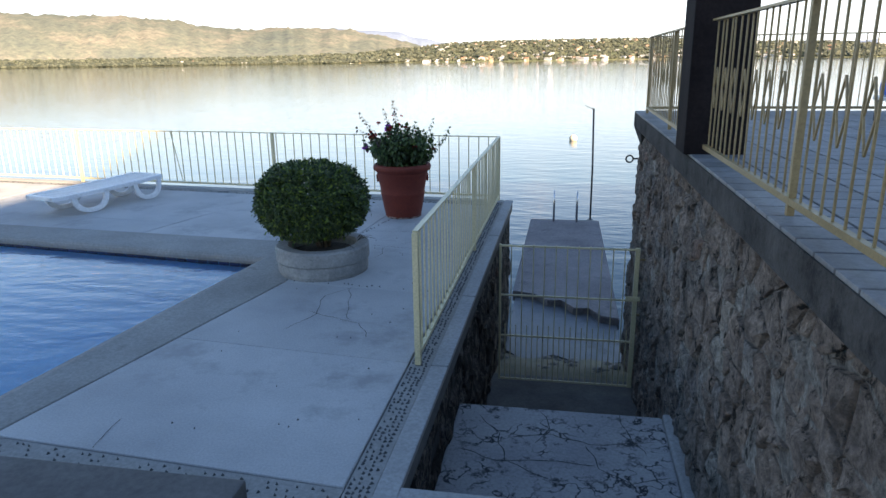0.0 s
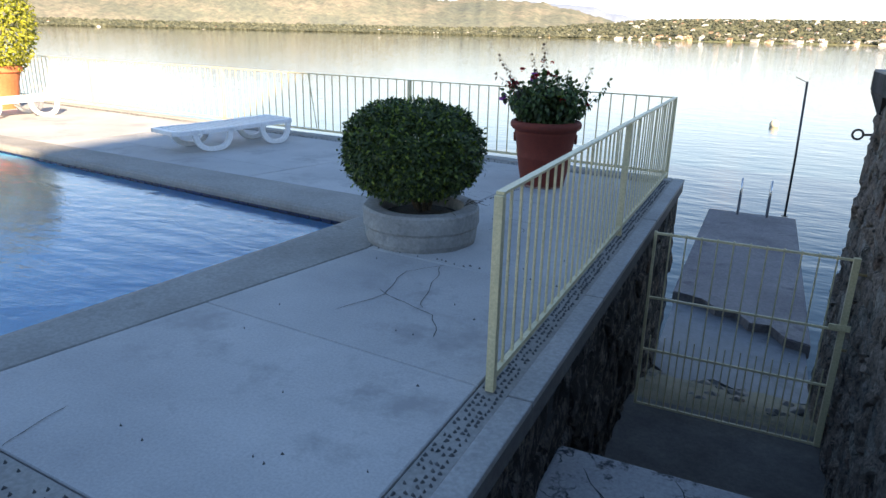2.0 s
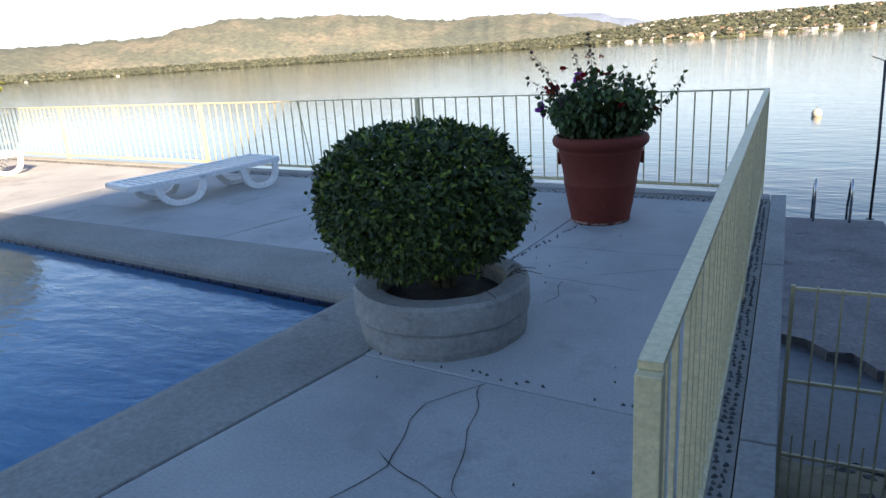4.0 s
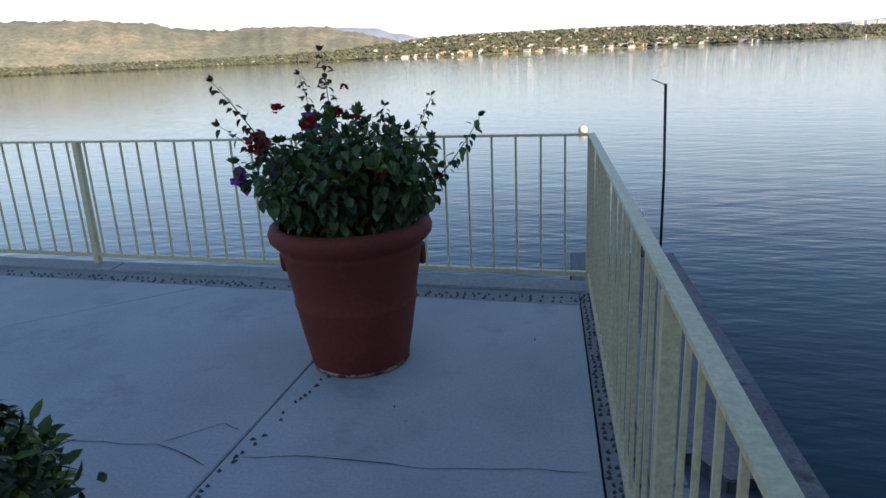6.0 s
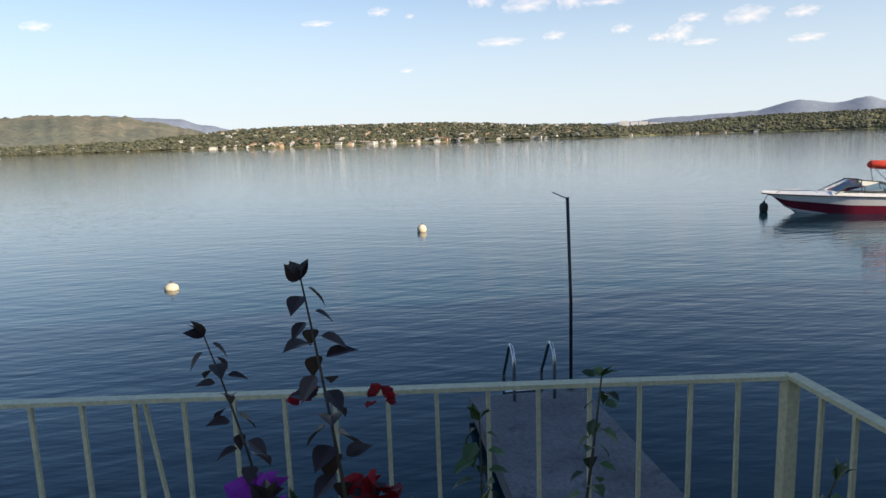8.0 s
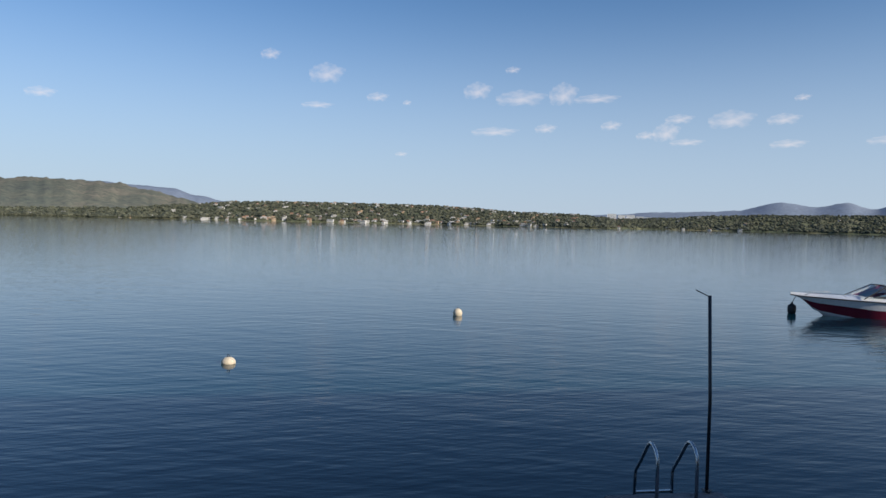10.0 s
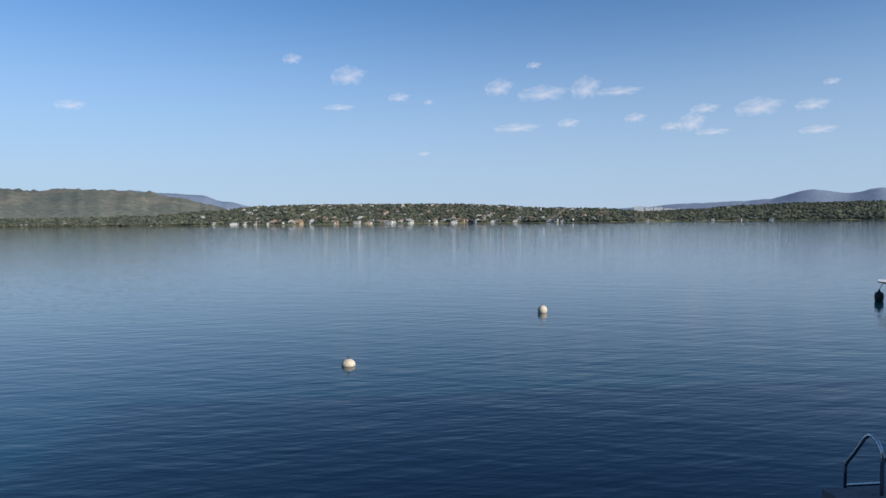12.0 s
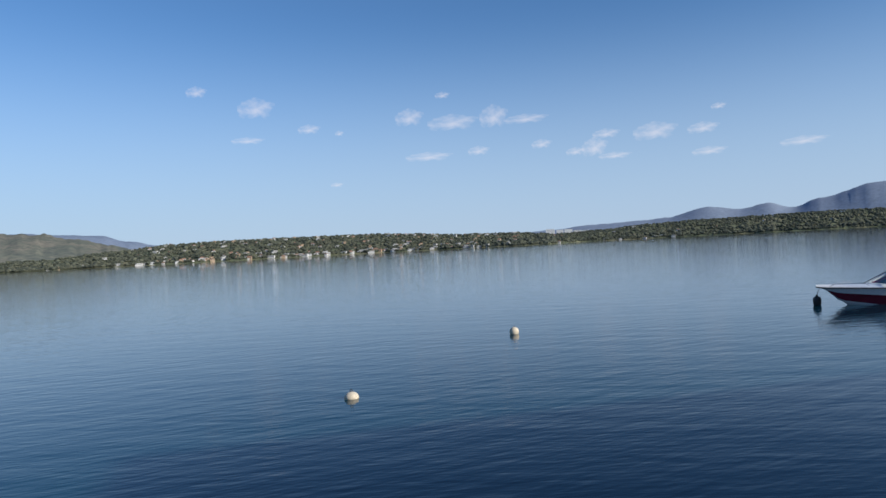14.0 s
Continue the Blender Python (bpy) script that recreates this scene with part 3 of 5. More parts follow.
# small clouds, low over the far shore: azimuth, elevation, width and height in degrees
for a, e, w, h in ((-6.39, 13.14, 1.46, 0.78), (-1.84, 11.94, 2.68, 1.46), (-2.59, 9.41, 2.44, 0.49), (2.35, 10.26, 1.71, 0.68), (4.81, 9.88, 0.68, 0.39), (10.75, 10.96, 2.2, 1.27), (13.63, 12.65, 1.17, 0.49), (14.41, 10.39, 3.9, 1.17), (17.87, 10.68, 2.2, 1.66), (20.58, 10.31, 3.41, 0.68), (12.27, 7.67, 3.66, 0.68), (16.48, 7.95, 1.71, 0.68), (21.77, 8.16, 1.56, 0.68), (24.52, 7.34, 1.46, 0.59), (26.09, 7.56, 1.95, 1.37), (27.68, 6.76, 2.44, 0.49), (27.06, 8.58, 2.05, 0.68), (30.91, 8.42, 3.17, 1.27), (34.53, 8.31, 2.2, 0.78), (34.91, 6.48, 2.44, 0.59), (35.72, 9.84, 1.07, 0.44), (4.41, 5.66, 0.98, 0.34), (-22.68, 8.73, 1.95, 0.68), (41.5, 6.54, 3, 0.6)):
    bm = bmesh.new()
    vs = [bm.verts.new(p) for p in ((-1, -1, 0), (1, -1, 0), (1, 1, 0), (-1, 1, 0))]
    bm.faces.new(vs)
    d = 4600
    eye = Vector((-4, -2, 2))
    c = eye + Vector((math.sin(radians(a)) * math.cos(radians(e)), math.cos(radians(a)) * math.cos(radians(e)), math.sin(radians(e)))) * d
    ob = new("cloud", mesh_of("cloud", bm, M_CLOUD))
    ob.matrix_world = look(c, eye) @ Matrix.Diagonal((d * radians(w) * 0.55, d * radians(h) * 0.62, 1, 1))
    ob.visible_shadow = False
    tagged(ob, "small soft white cloud low in the sky", "cloud", "small clouds", "structure")


# ---------------------------------------------------------------- terrace
def slab(outline, name="slab"):
    """A concrete floor slab with slightly worn edges, its top level."""
    bm = bmesh.new()
    n = len(outline)
    cx, cy = sum(p[0] for p in outline) / n, sum(p[1] for p in outline) / n

    def inset(d):
        pts = []
        for x, y in outline:
            l = math.hypot(cx - x, cy - y)
            pts.append((x + (cx - x) * d / l, y + (cy - y) * d / l))
        return pts
    rings = []
    for d, z in ((0.006, -0.10), (0.006, -0.006), (0.014, 0.0)):
        rings.append([bm.verts.new((x, y, fz(x) + z)) for x, y in inset(d)])
    for a, b in zip(rings, rings[1:]):
        for i in range(n):
            bm.faces.new((a[i], a[(i + 1) % n], b[(i + 1) % n], b[i]))
    bm.faces.new(rings[-1])
    return bm


floor = thing("floor", label="pale worn concrete pool terrace cast in large slabs", category="floor", kind="structure")
bm = bmesh.new()
prism(bm, [(-2.3, -12), (0.17, -12), (0.17, 0.05), (0.0, 0.05), (-1.5, 0.05 + fy(-1.5)), (-1.5, -3.0)], -0.5, -0.055)
prism(bm, [(-24, -0.75), (-1.5, -2.75), (-1.5, 0.05 + fy(-1.5)), (-24, 0.05 + fy(-24))], -0.5, -0.055)
part("base", bm, M_JOINT, floor)
XA = -0.07


def xl(y):
    """The joint between the slabs and the pool's coping."""
    return -1.65 + (y + 3.95) * 0.2


slabs = [
    [(xl(-7.04), -7.04), (XA, -7.20), (XA, -5.73), (xl(-5.55), -5.55)],
    [(xl(-5.55), -5.55), (XA, -5.73), (XA, -4.27), (xl(-4.12), -4.12)],
    [(xl(-4.12), -4.12), (XA, -4.27), (XA, -0.36), (-1.36, -0.36), (-1.55, -2.62)],
    [(-4.28, yj(-4.28)), (-1.50, yj(-1.5)), (-1.55, -2.62), (-1.36, -0.36), (-2.60, -0.36), (-3.95, -1.2)],
    [(-8.0, yj(-8)), (-4.28, yj(-4.28)), (-4.16, -1.92), (-8.0, -1.50)],
    [(-8.0, -1.50), (-4.16, -1.92), (-3.95, -1.2), (-2.60, -0.36), (-3.53, -0.36), (-8.0, -0.36)],
    [(-11.5, yj(-11.5)), (-8.0, yj(-8)), (-8.0, -0.36), (-11.5, -0.36)],
    [(-15.5, yj(-15.5)), (-11.5, yj(-11.5)), (-11.5, -0.36), (-15.5, -0.36)],
    [(-24, yj(-24)), (-15.5, yj(-15.5)), (-15.5, -0.36), (-24, -0.36)],
    [(xl(-7.22), -12), (0.16, -12), (0.16, -7.40), (xl(-7.22), -7.24)],
]
for o in slabs:
    part("slab", slab([(x, y + fy(x)) if y == -0.36 else (x, y) for x, y in o]), M_FLOOR, floor)
# bed of the pebble inlay
bm = bmesh.new()
prism(bm, [(XA + 0.006, -7.4), (0.085, -7.4), (0.085, -0.05), (XA + 0.006, -0.05)], -0.06, -0.006)
part("inlay_bed", bm, M_COPING, floor)
for x0, x1 in ((-24, -15), (-15, -8), (-8, -3.53), (-3.53, XA)):
    bm = bmesh.new()
    v = [bm.verts.new(p) for p in ((x0, fy(x0) - 0.355, fz(x0) - 0.006), (x1, fy(x1) - 0.355, fz(x1) - 0.006), (x1, fy(x1) - 0.16, fz(x1) - 0.006), (x0, fy(x0) - 0.16, fz(x0) - 0.006))]
    bm.faces.new(v)
    part("inlay_bed", bm, M_COPING, floor)
bm = bmesh.new()
v = [bm.verts.new(p) for p in ((-2.28, -7.235, -0.006), (XA, -7.395, -0.006), (XA, -7.205, -0.006), (-2.26, -7.045, -0.006))]
bm.faces.new(v)
part("inlay_bed", bm, M_COPING, floor)

# pebbles set in rows in the inlay
rng = random.Random(11)


def pebble(bm, x, y, z, a, l, w):
    ca, sa = math.cos(a), math.sin(a)
    top = bm.verts.new((x, y, z + 0.011))
    ring = []
    for k in range(6):
        u, v = l * math.cos(k * math.pi / 3), w * math.sin(k * math.pi / 3)
        ring.append(bm.verts.new((x + u * ca - v * sa, y + u * sa + v * ca, z - 0.004)))
    for k in range(6):
        bm.faces.new((ring[k], ring[(k + 1) % 6], top))


bm = bmesh.new()
for row in range(4):
    y = -7.34
    while y < -0.2:
        y += rng.uniform(0.03, 0.05)
        if rng.random() < 0.86:
            pebble(bm, XA + 0.028 + row * 0.032 + rng.uniform(-0.006, 0.006), y, -0.002, rng.uniform(0, 3), rng.uniform(0.009, 0.016), rng.uniform(0.006, 0.010))
for row in range(3):
    x = -16.0
    while x < -0.1:
        x += rng.uniform(0.035, 0.075)
        if rng.random() < 0.6:
            pebble(bm, x, fy(x) - 0.32 + row * 0.035 + rng.uniform(-0.006, 0.006), fz(x) - 0.002, rng.uniform(0, 3), rng.uniform(0.010, 0.018), rng.uniform(0.007, 0.011))
    x = -2.2
    while x < XA:
        x += rng.uniform(0.03, 0.1)
        if rng.random() < 0.55:
            pebble(bm, x, -7.19 + row * 0.045 - (x + 1.93) * 0.078 + rng.uniform(-0.006, 0.006), fz(x) - 0.002, rng.uniform(0, 3), rng.uniform(0.007, 0.013), rng.uniform(0.005, 0.008))
for i in range(46):
    f = i / 45
    if rng.random() < 0.62:
        pebble(bm, -1.3 - 0.28 * f + rng.uniform(-0.02, 0.02), -1.3 - 1.4 * f, 0.002, rng.uniform(0, 3), rng.uniform(0.01, 0.018), rng.uniform(0.007, 0.012))
for i in range(40):
    f = i / 39
    if rng.random() < 0.6:
        pebble(bm, -1.68 + 1.56 * f, -4.06 - 0.15 * f + rng.uniform(-0.02, 0.02), fz(-1.68 + 1.56 * f) + 0.001, rng.uniform(0, 3), rng.uniform(0.01, 0.02), rng.uniform(0.006, 0.01))
for i in range(34):
    x, y = rng.uniform(-1.6, -0.15), rng.uniform(-7.0, -0.6)
    if math.hypot(x + 1.41, y + 3.65) > 0.55 and math.hypot(x + 1.215, y + 1.16) > 0.35:
        pebble(bm, x, y, fz(x) + 0.002, rng.uniform(0, 3), rng.uniform(0.006, 0.011), rng.uniform(0.003, 0.006))
tagged(new("pebble_inlay", mesh_of("pebble_inlay", bm, M_PEBBLE, True)), "dark pebbles set in rows along the terrace edges", "pebbles", kind="stuff")


def crack(pts, w=0.005, steps=7, seed=0, z=None):
    """A thin wandering crack through the given places."""
    bm = bmesh.new()
    line = []
    for (x0, y0), (x1, y1) in zip(pts, pts[1:]):
        for k in range(steps):
            f = k / steps
            x, y = x0 + (x1 - x0) * f, y0 + (y1 - y0) * f
            j = 0.035 * noise.noise((x * 5 + seed, y * 5, seed))
            line.append((x + j, y + j))
    line.append(pts[-1])
    prev = None
    for i, (x, y) in enumerate(line):
        a, b = line[max(0, i - 1)], line[min(len(line) - 1, i + 1)]
        l = math.hypot(b[0] - a[0], b[1] - a[1]) or 1
        nx, ny = -(b[1] - a[1]) / l, (b[0] - a[0]) / l
        ww = w * (0.35 + 0.65 * abs(noise.noise((i * 0.7, seed, 2)))) * (0.3 if i in (0, len(line) - 1) else 1)
        zz = (fz(x) if z is None else z) + 0.004
        cur = (bm.verts.new((x + nx * ww, y + ny * ww, zz)), bm.verts.new((x - nx * ww, y - ny * ww, zz)))
        if prev:
            bm.faces.new((prev[0], prev[1], cur[1], cur[0]))
        prev = cur
    return bm


for i, pts in enumerate((
        [(-0.08, -2.28), (-0.23, -2.31), (-0.48, -2.37), (-0.69, -2.50), (-0.90, -2.61)],
        [(-0.98, -4.22), (-0.90, -4.6), (-0.74, -5.0)],
        [(-1.03, -2.76), (-1.02, -2.95), (-0.99, -3.04), (-1.04, -3.19)],
        [(-0.82, -2.97), (-0.77, -3.03), (-0.76, -3.11)],
        [(-0.10, -2.03), (-0.53, -2.05), (-1.0, -2.04), (-1.44, -2.05)],
        [(-1.15, -4.85), (-0.95, -4.95), (-0.62, -5.05), (-0.5, -5.35)],
        [(-2.5, -1.95), (-2.12, -1.99), (-1.82, -1.98), (-1.55, -2.12)],
        [(-1.82, -1.98), (-1.62, -1.81), (-1.53, -1.86)],
        [(-1.2, -5.28), (-1.05, -4.9), (-1.16, -4.47), (-0.97, -4.2)],
        [(-1.24, -2.74), (-1.03, -2.74), (-0.73, -2.79), (-0.53, -2.82)],
        [(-1.62, -6.75), (-1.60, -6.95), (-1.57, -7.08)])):
    part("crack", crack(pts, 0.0042, seed=i * 3.7), M_JOINT, floor)

# curb along the stairs and along the front edge
curb = thing("curb", label="worn concrete curb along the terrace edge", category="curb", kind="structure")
for y0, y1 in ((-12.0, -8.3), (-8.3, -5.76), (-5.75, -4.3), (-4.29, -2.1), (-2.09, 0.06)):
    part("curb_stone", boxed(0.09, 0.215, y0 + 0.003, y1 - 0.003, -0.035, 0.006, bevel=0.008), M_CURB, curb)
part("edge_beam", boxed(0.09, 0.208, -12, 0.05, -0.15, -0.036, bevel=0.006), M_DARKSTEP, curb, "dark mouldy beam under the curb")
for x0, x1 in ((-24, -15), (-15, -10.2), (-10.2, -6.8), (-6.8, -3.53), (-3.53, 0.085)):
    bm = bmesh.new()
    for v in box(bm, x0 + 0.003, x1 - 0.003, -0.155, 0.06, -0.14, 0.008, bevel=0):
        pass
    for v in bm.verts:
        v.co.z += fz(v.co.x)
        v.co.y += fy(v.co.x)
    bmesh.ops.bevel(bm, geom=list(bm.edges), offset=0.008, segments=2, affect="EDGES")
    part("curb_stone", bm, M_CURB, curb)

# ---------------------------------------------------------------- pool
pool = thing("pool", label="blue painted swimming pool with rounded concrete coping", category="pool", kind="structure")
PX0, PY0 = -20.0, -8.6


def rounded_coping(p0, p1, o0, o1):
    """A bull-nosed coping from p0 to p1 along the water; o0 and o1 are the ends of its outer edge."""
    bm = bmesh.new()
    n = max(2, int((Vector(p1) - Vector(p0)).length / 0.4))
    rows = []
    for i in range(n + 1):
        f = i / n
        p, o = Vector(p0).lerp(Vector(p1), f), Vector(o0).lerp(Vector(o1), f)
        w = (o - p).length
        u = (p - o) / w
        row = []
        for d, z in ((-w + 0.006, -0.10), (-w + 0.006, -0.004), (-w + 0.012, 0.002), (-0.07, 0.012), (-0.02, 0.006), (0.012, -0.015), (0.02, -0.045), (0.008, -0.08), (-0.03, -0.09)):
            q = p + u * d
            row.append(bm.verts.new((q.x, q.y, fz(q.x) + z)))
        rows.append(row)
    for a, b in zip(rows, rows[1:]):
        for k in range(8):
            bm.faces.new((a[k], a[k + 1], b[k + 1], b[k]))
    bm.faces.new(rows[0])
    bm.faces.new(rows[-1])
    return bm


YB = -4.12
XB = POOL_X - 0.52 * (POOL_Y - YB) / (POOL_Y + 8.0)
part("coping", rounded_coping((POOL_X - 0.52, -8.0), (XB, YB), (xl(-8.0), -8.0), (xl(YB), YB)), M_COPING, pool, "grey rounded concrete coping")
part("coping", rounded_coping((XB, YB), (POOL_X, POOL_Y), (xl(YB), YB), (-1.53, yj(-1.53))), M_COPING, pool, "grey rounded concrete coping")
part("coping", rounded_coping((-20, POOL_Y + 2.13), (POOL_X, POOL_Y), (-20, yj(-20)), (-1.53, yj(-1.53))), M_COPING, pool, "grey rounded concrete coping")
bm = bmesh.new()
box(bm, PX0 - 0.3, POOL_X + 0.02, PY0 - 0.3, POOL_Y + 2.5, -1.75, -1.60)
prism(bm, [(POOL_X - 0.60, PY0), (POOL_X - 0.4, PY0), (POOL_X + 0.2, POOL_Y + 0.02), (POOL_X + 0.01, POOL_Y + 0.02)], -1.6, -0.07)
prism(bm, [(PX0, POOL_Y + 2.14), (POOL_X + 0.2, POOL_Y - 0.013), (POOL_X + 0.2, POOL_Y + 0.3), (PX0, POOL_Y + 2.45)], -1.6, -0.07)
box(bm, PX0 - 0.3, PX0, PY0, POOL_Y + 2.2, -1.6, -0.1)
box(bm, PX0, POOL_X, PY0 - 0.3, PY0, -1.6, -0.06)
part("basin", bm, M_POOLTILE, pool, "blue painted pool basin")
tile = mesh_of("border_tile", boxed(-0.064, 0.064, -0.01, 0.01, -0.05, 0.05, bevel=0.004), M_BLUETILE)
for i in range(120):
    ob = new("border_tile", tile)
    ob.parent = pool
    ob.matrix_local = pose(POOL_X - 0.10 - i * 0.14, POOL_Y + 0.018 + i * 0.14 * 0.12, -0.135, 0, 0, -6.85)
for i in range(36):
    ob = new("border_tile", tile)
    ob.parent = pool
    ob.matrix_local = pose(POOL_X - 0.012 * i - 0.01 - i * 0.14 * 0.03, POOL_Y - 0.09 - i * 0.14, -0.135, 0, 0, 83.6)
bm = bmesh.new()
sheet(bm, [PX0, -14, -8, -4, POOL_X + 0.02], [PY0, -6, -4, -2.5, POOL_Y + 2.2], lambda x, y: -0.10)
ob = new("pool_water", mesh_up("pool_water", bm, M_POOL))
ob.visible_shadow = False
tagged(ob, "rippled clear blue water in the swimming pool", "water", kind="structure")

# ground behind and beside, steps down from the upper path, low ledge
ledge = thing("ledge", label="dark grey raised concrete ledge beside the steps", category="ledge", kind="structure")
part("ledge_top", boxed(-3.2, -0.32, -9.9, -7.70, 0.0, 0.36, bevel=0.012), M_DARKSTEP, ledge)
path_steps = thing("path_steps", label="concrete steps from the upper path down to the terrace", category="steps", kind="structure")
part("step", boxed(0.0, 1.9, -12, -9.45, 0.0, 0.50, bevel=0.01), M_CURB, path_steps)
part("step", boxed(0.0, 1.9, -9.45, -9.05, 0.0, 0.33, bevel=0.01), M_CURB, path_steps)
part("step", boxed(0.0, 1.9, -9.05, -8.65, 0.0, 0.165, bevel=0.01), M_CURB, path_steps)
part("step", boxed(0.205, 1.9, -12, -7.15, -0.5, 0.0, bevel=0.008), M_CURB, path_steps)

# ---------------------------------------------------------------- stairs down to the shore
stairs = thing("stairs", label="stained concrete stairs leading down to the lake gate", category="stairs", kind="structure")
for i in range(3):
    part("step", boxed(0.19, 1.95, -7.15 + 0.16 * i, -6.98 + 0.16 * i, -1.0, -0.175 * (i + 1), bevel=0.008), M_STEP, stairs)
part("landing", boxed(0.17, 1.80, -6.68, -4.97, -1.2, -0.70, bevel=0.02), M_STEP, stairs, "cracked stained concrete landing")
part("drain_curb", boxed(1.80, 1.98, -6.68, -4.97, -1.2, -0.665, bevel=0.02), M_CURB, stairs)
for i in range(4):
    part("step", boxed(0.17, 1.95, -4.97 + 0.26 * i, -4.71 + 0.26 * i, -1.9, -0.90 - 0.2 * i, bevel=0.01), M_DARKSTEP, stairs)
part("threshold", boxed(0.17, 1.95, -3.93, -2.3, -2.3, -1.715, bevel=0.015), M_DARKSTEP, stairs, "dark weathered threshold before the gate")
for i, pts in enumerate((
        [(0.35, -5.15), (0.55, -5.40), (0.62, -5.75), (0.95, -5.95)], [(0.62, -5.45), (0.95, -5.35), (1.2, -5.47), (1.7, -5.35)],
        [(0.85, -5.01), (0.9, -5.30), (0.82, -5.50)], [(1.2, -5.47), (1.28, -5.75), (1.5, -5.90), (1.75, -5.80)], [(1.45, -5.00), (1.5, -5.25), (1.62, -5.55)], [(0.25, -5.65), (0.6, -5.77), (1.0, -5.70), (1.25, -5.73)])):
    part("crack", crack(pts, 0.007, seed=40 + i * 2.3, z=-0.702), M_JOINT, stairs)


def rubble_wall(name, label, y0, y1, z0, z1, face, facing, size, back, seed, material):
    """Rubble masonry in a plane of roughly constant x: a rough mortar core and one mesh for each stone."""
    w = thing(name, label=label, category="wall", kind="structure")
    r = random.Random(seed)
    bm = bmesh.new()
    ny, nz = int((y1 - y0) / 0.12), int((z1 - z0) / 0.12)
    grid = []
    for j in range(nz + 1):
        row = []
        for i in range(ny + 1):
            y, z = y0 + (y1 - y0) * i / ny, z0 + (z1 - z0) * j / nz
            edge = i in (0, ny) or j in (0, nz)
            d = 0 if edge else 0.035 * noise.noise((y * 3, z * 3, seed)) + 0.02 * noise.noise((y * 9, z * 9, seed))
            row.append(bm.verts.new((face(y, z) + facing * d, y, z)))
        grid.append(row)
    for a, b in zip(grid, grid[1:]):
        for i in range(ny):
            bm.faces.new((a[i], a[i + 1], b[i + 1], b[i]))
    outer = [bm.verts.new((face(y, z) - facing * back, y, z)) for y, z in ((y0, z0), (y1, z0), (y1, z1), (y0, z1))]
    rim = [grid[0][0], grid[0][-1], grid[-1][-1], grid[-1][0]]
    sides = [grid[0], [g[-1] for g in grid], grid[-1][::-1], [g[0] for g in grid][::-1]]
    bm.faces.new(outer)
    for k in range(4):
        bm.faces.new([outer[k], outer[(k + 1) % 4]] + sides[k][::-1])
    part("mortar_core", bm, material, w, smooth=True)
    # stones: cells of a jittered grid, each bulging out of the mortar
    cy, cz = max(2, round((y1 - y0) / size)), max(2, round((z1 - z0) / (size * 0.8)))
    rest = bmesh.new()
    keep = min(1.0, 290 / (cy * cz * min(1.0, 7.6 / (y1 - y0 + 0.01))))
    node = {}
    for j in range(cz + 1):
        for i in range(cy + 1):
            jy = 0 if i in (0, cy) else r.uniform(-0.46, 0.46)
            jz = 0 if j in (0, cz) else r.uniform(-0.46, 0.46)
            sh = 0.5 * (j % 2) if 0 < i < cy else 0
            node[i, j] = (y0 + (y1 - y0) * min(cy, i + jy + sh * 0.8) / cy, z0 + (z1 - z0) * (j + jz) / cz)
    for j in range(cz):
        for i in range(cy):
            c = [node[i, j], node[i + 1, j], node[i + 1, j + 1], node[i, j + 1]]
            poly = []
            for k in range(4):
                p, q = c[k], c[(k + 1) % 4]
                poly.append(p)
                f = r.uniform(0.35, 0.65)
                poly.append((p[0] + (q[0] - p[0]) * f + r.uniform(-0.02, 0.02), p[1] + (q[1] - p[1]) * f + r.uniform(-0.02, 0.02)))
            my, mz = sum(p[0] for p in poly) / 8, sum(p[1] for p in poly) / 8
            depth = r.uniform(0.0, 0.045)
            bm = bmesh.new()
            rings = []
            for s, d in ((0.98, -0.05), (r.uniform(0.86, 0.93), depth * 0.55), (r.uniform(0.5, 0.68), depth)):
                ring = []
                for y, z in poly:
                    yy, zz = my + (y - my) * s, mz + (z - mz) * s
                    ring.append(bm.verts.new((face(yy, zz) + facing * (d + r.uniform(-0.014, 0.014)), yy, zz)))
                rings.append(ring)
            for a, b in zip(rings, rings[1:]):
                for k in range(8):
                    bm.faces.new((a[k], a[(k + 1) % 8], b[(k + 1) % 8], b[k]))
            bm.faces.new(rings[-1])
            if -7.6 < my and r.random() < keep:
                part("stone", bm, material, w)
            else:
                me = bpy.data.meshes.new("tmp")
                bm.to_mesh(me)
                bm.free()
                rest.from_mesh(me)
                bpy.data.meshes.remove(me)
    tagged(part("far_stones", rest, material, w), kind="stuff")
    return w


rubble_wall("wall_right", "rough rubble stone wall beside the lake stairs", -9.9, -0.95, -2.4, UP - 0.20, lambda y, z: 1.92 + 0.02 * (z - 1.0), -1, 0.20, 0.5, 3, M_STONE)
rubble_wall("wall_left", "dark rubble stone wall under the terrace edge", -6.9, 0.0, -2.4, -0.145, lambda y, z: 0.165, 1, 0.30, 0.3, 8, M_STONE_DARK)
bm = bmesh.new()
prism(bm, [(0.16, -0.25), (0.16, 0.0), (0.0, 0.0), (-24, fy(-24)), (-24, fy(-24) - 0.25), (0.0, -0.25)], -3.2, -0.15)
part("retaining_wall", bm, M_MORTAR, floor, "rough lake-side retaining wall")

# upper terrace: cap, tiles, front edge
upper = thing("floor_upper", label="grey tiled upper terrace on a stone wall", category="floor", kind="structure")
bm = bmesh.new()
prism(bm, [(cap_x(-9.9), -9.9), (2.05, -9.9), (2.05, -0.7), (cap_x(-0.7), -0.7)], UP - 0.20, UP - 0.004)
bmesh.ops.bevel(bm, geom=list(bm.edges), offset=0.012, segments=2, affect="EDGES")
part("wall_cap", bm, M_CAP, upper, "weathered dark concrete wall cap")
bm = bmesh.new()
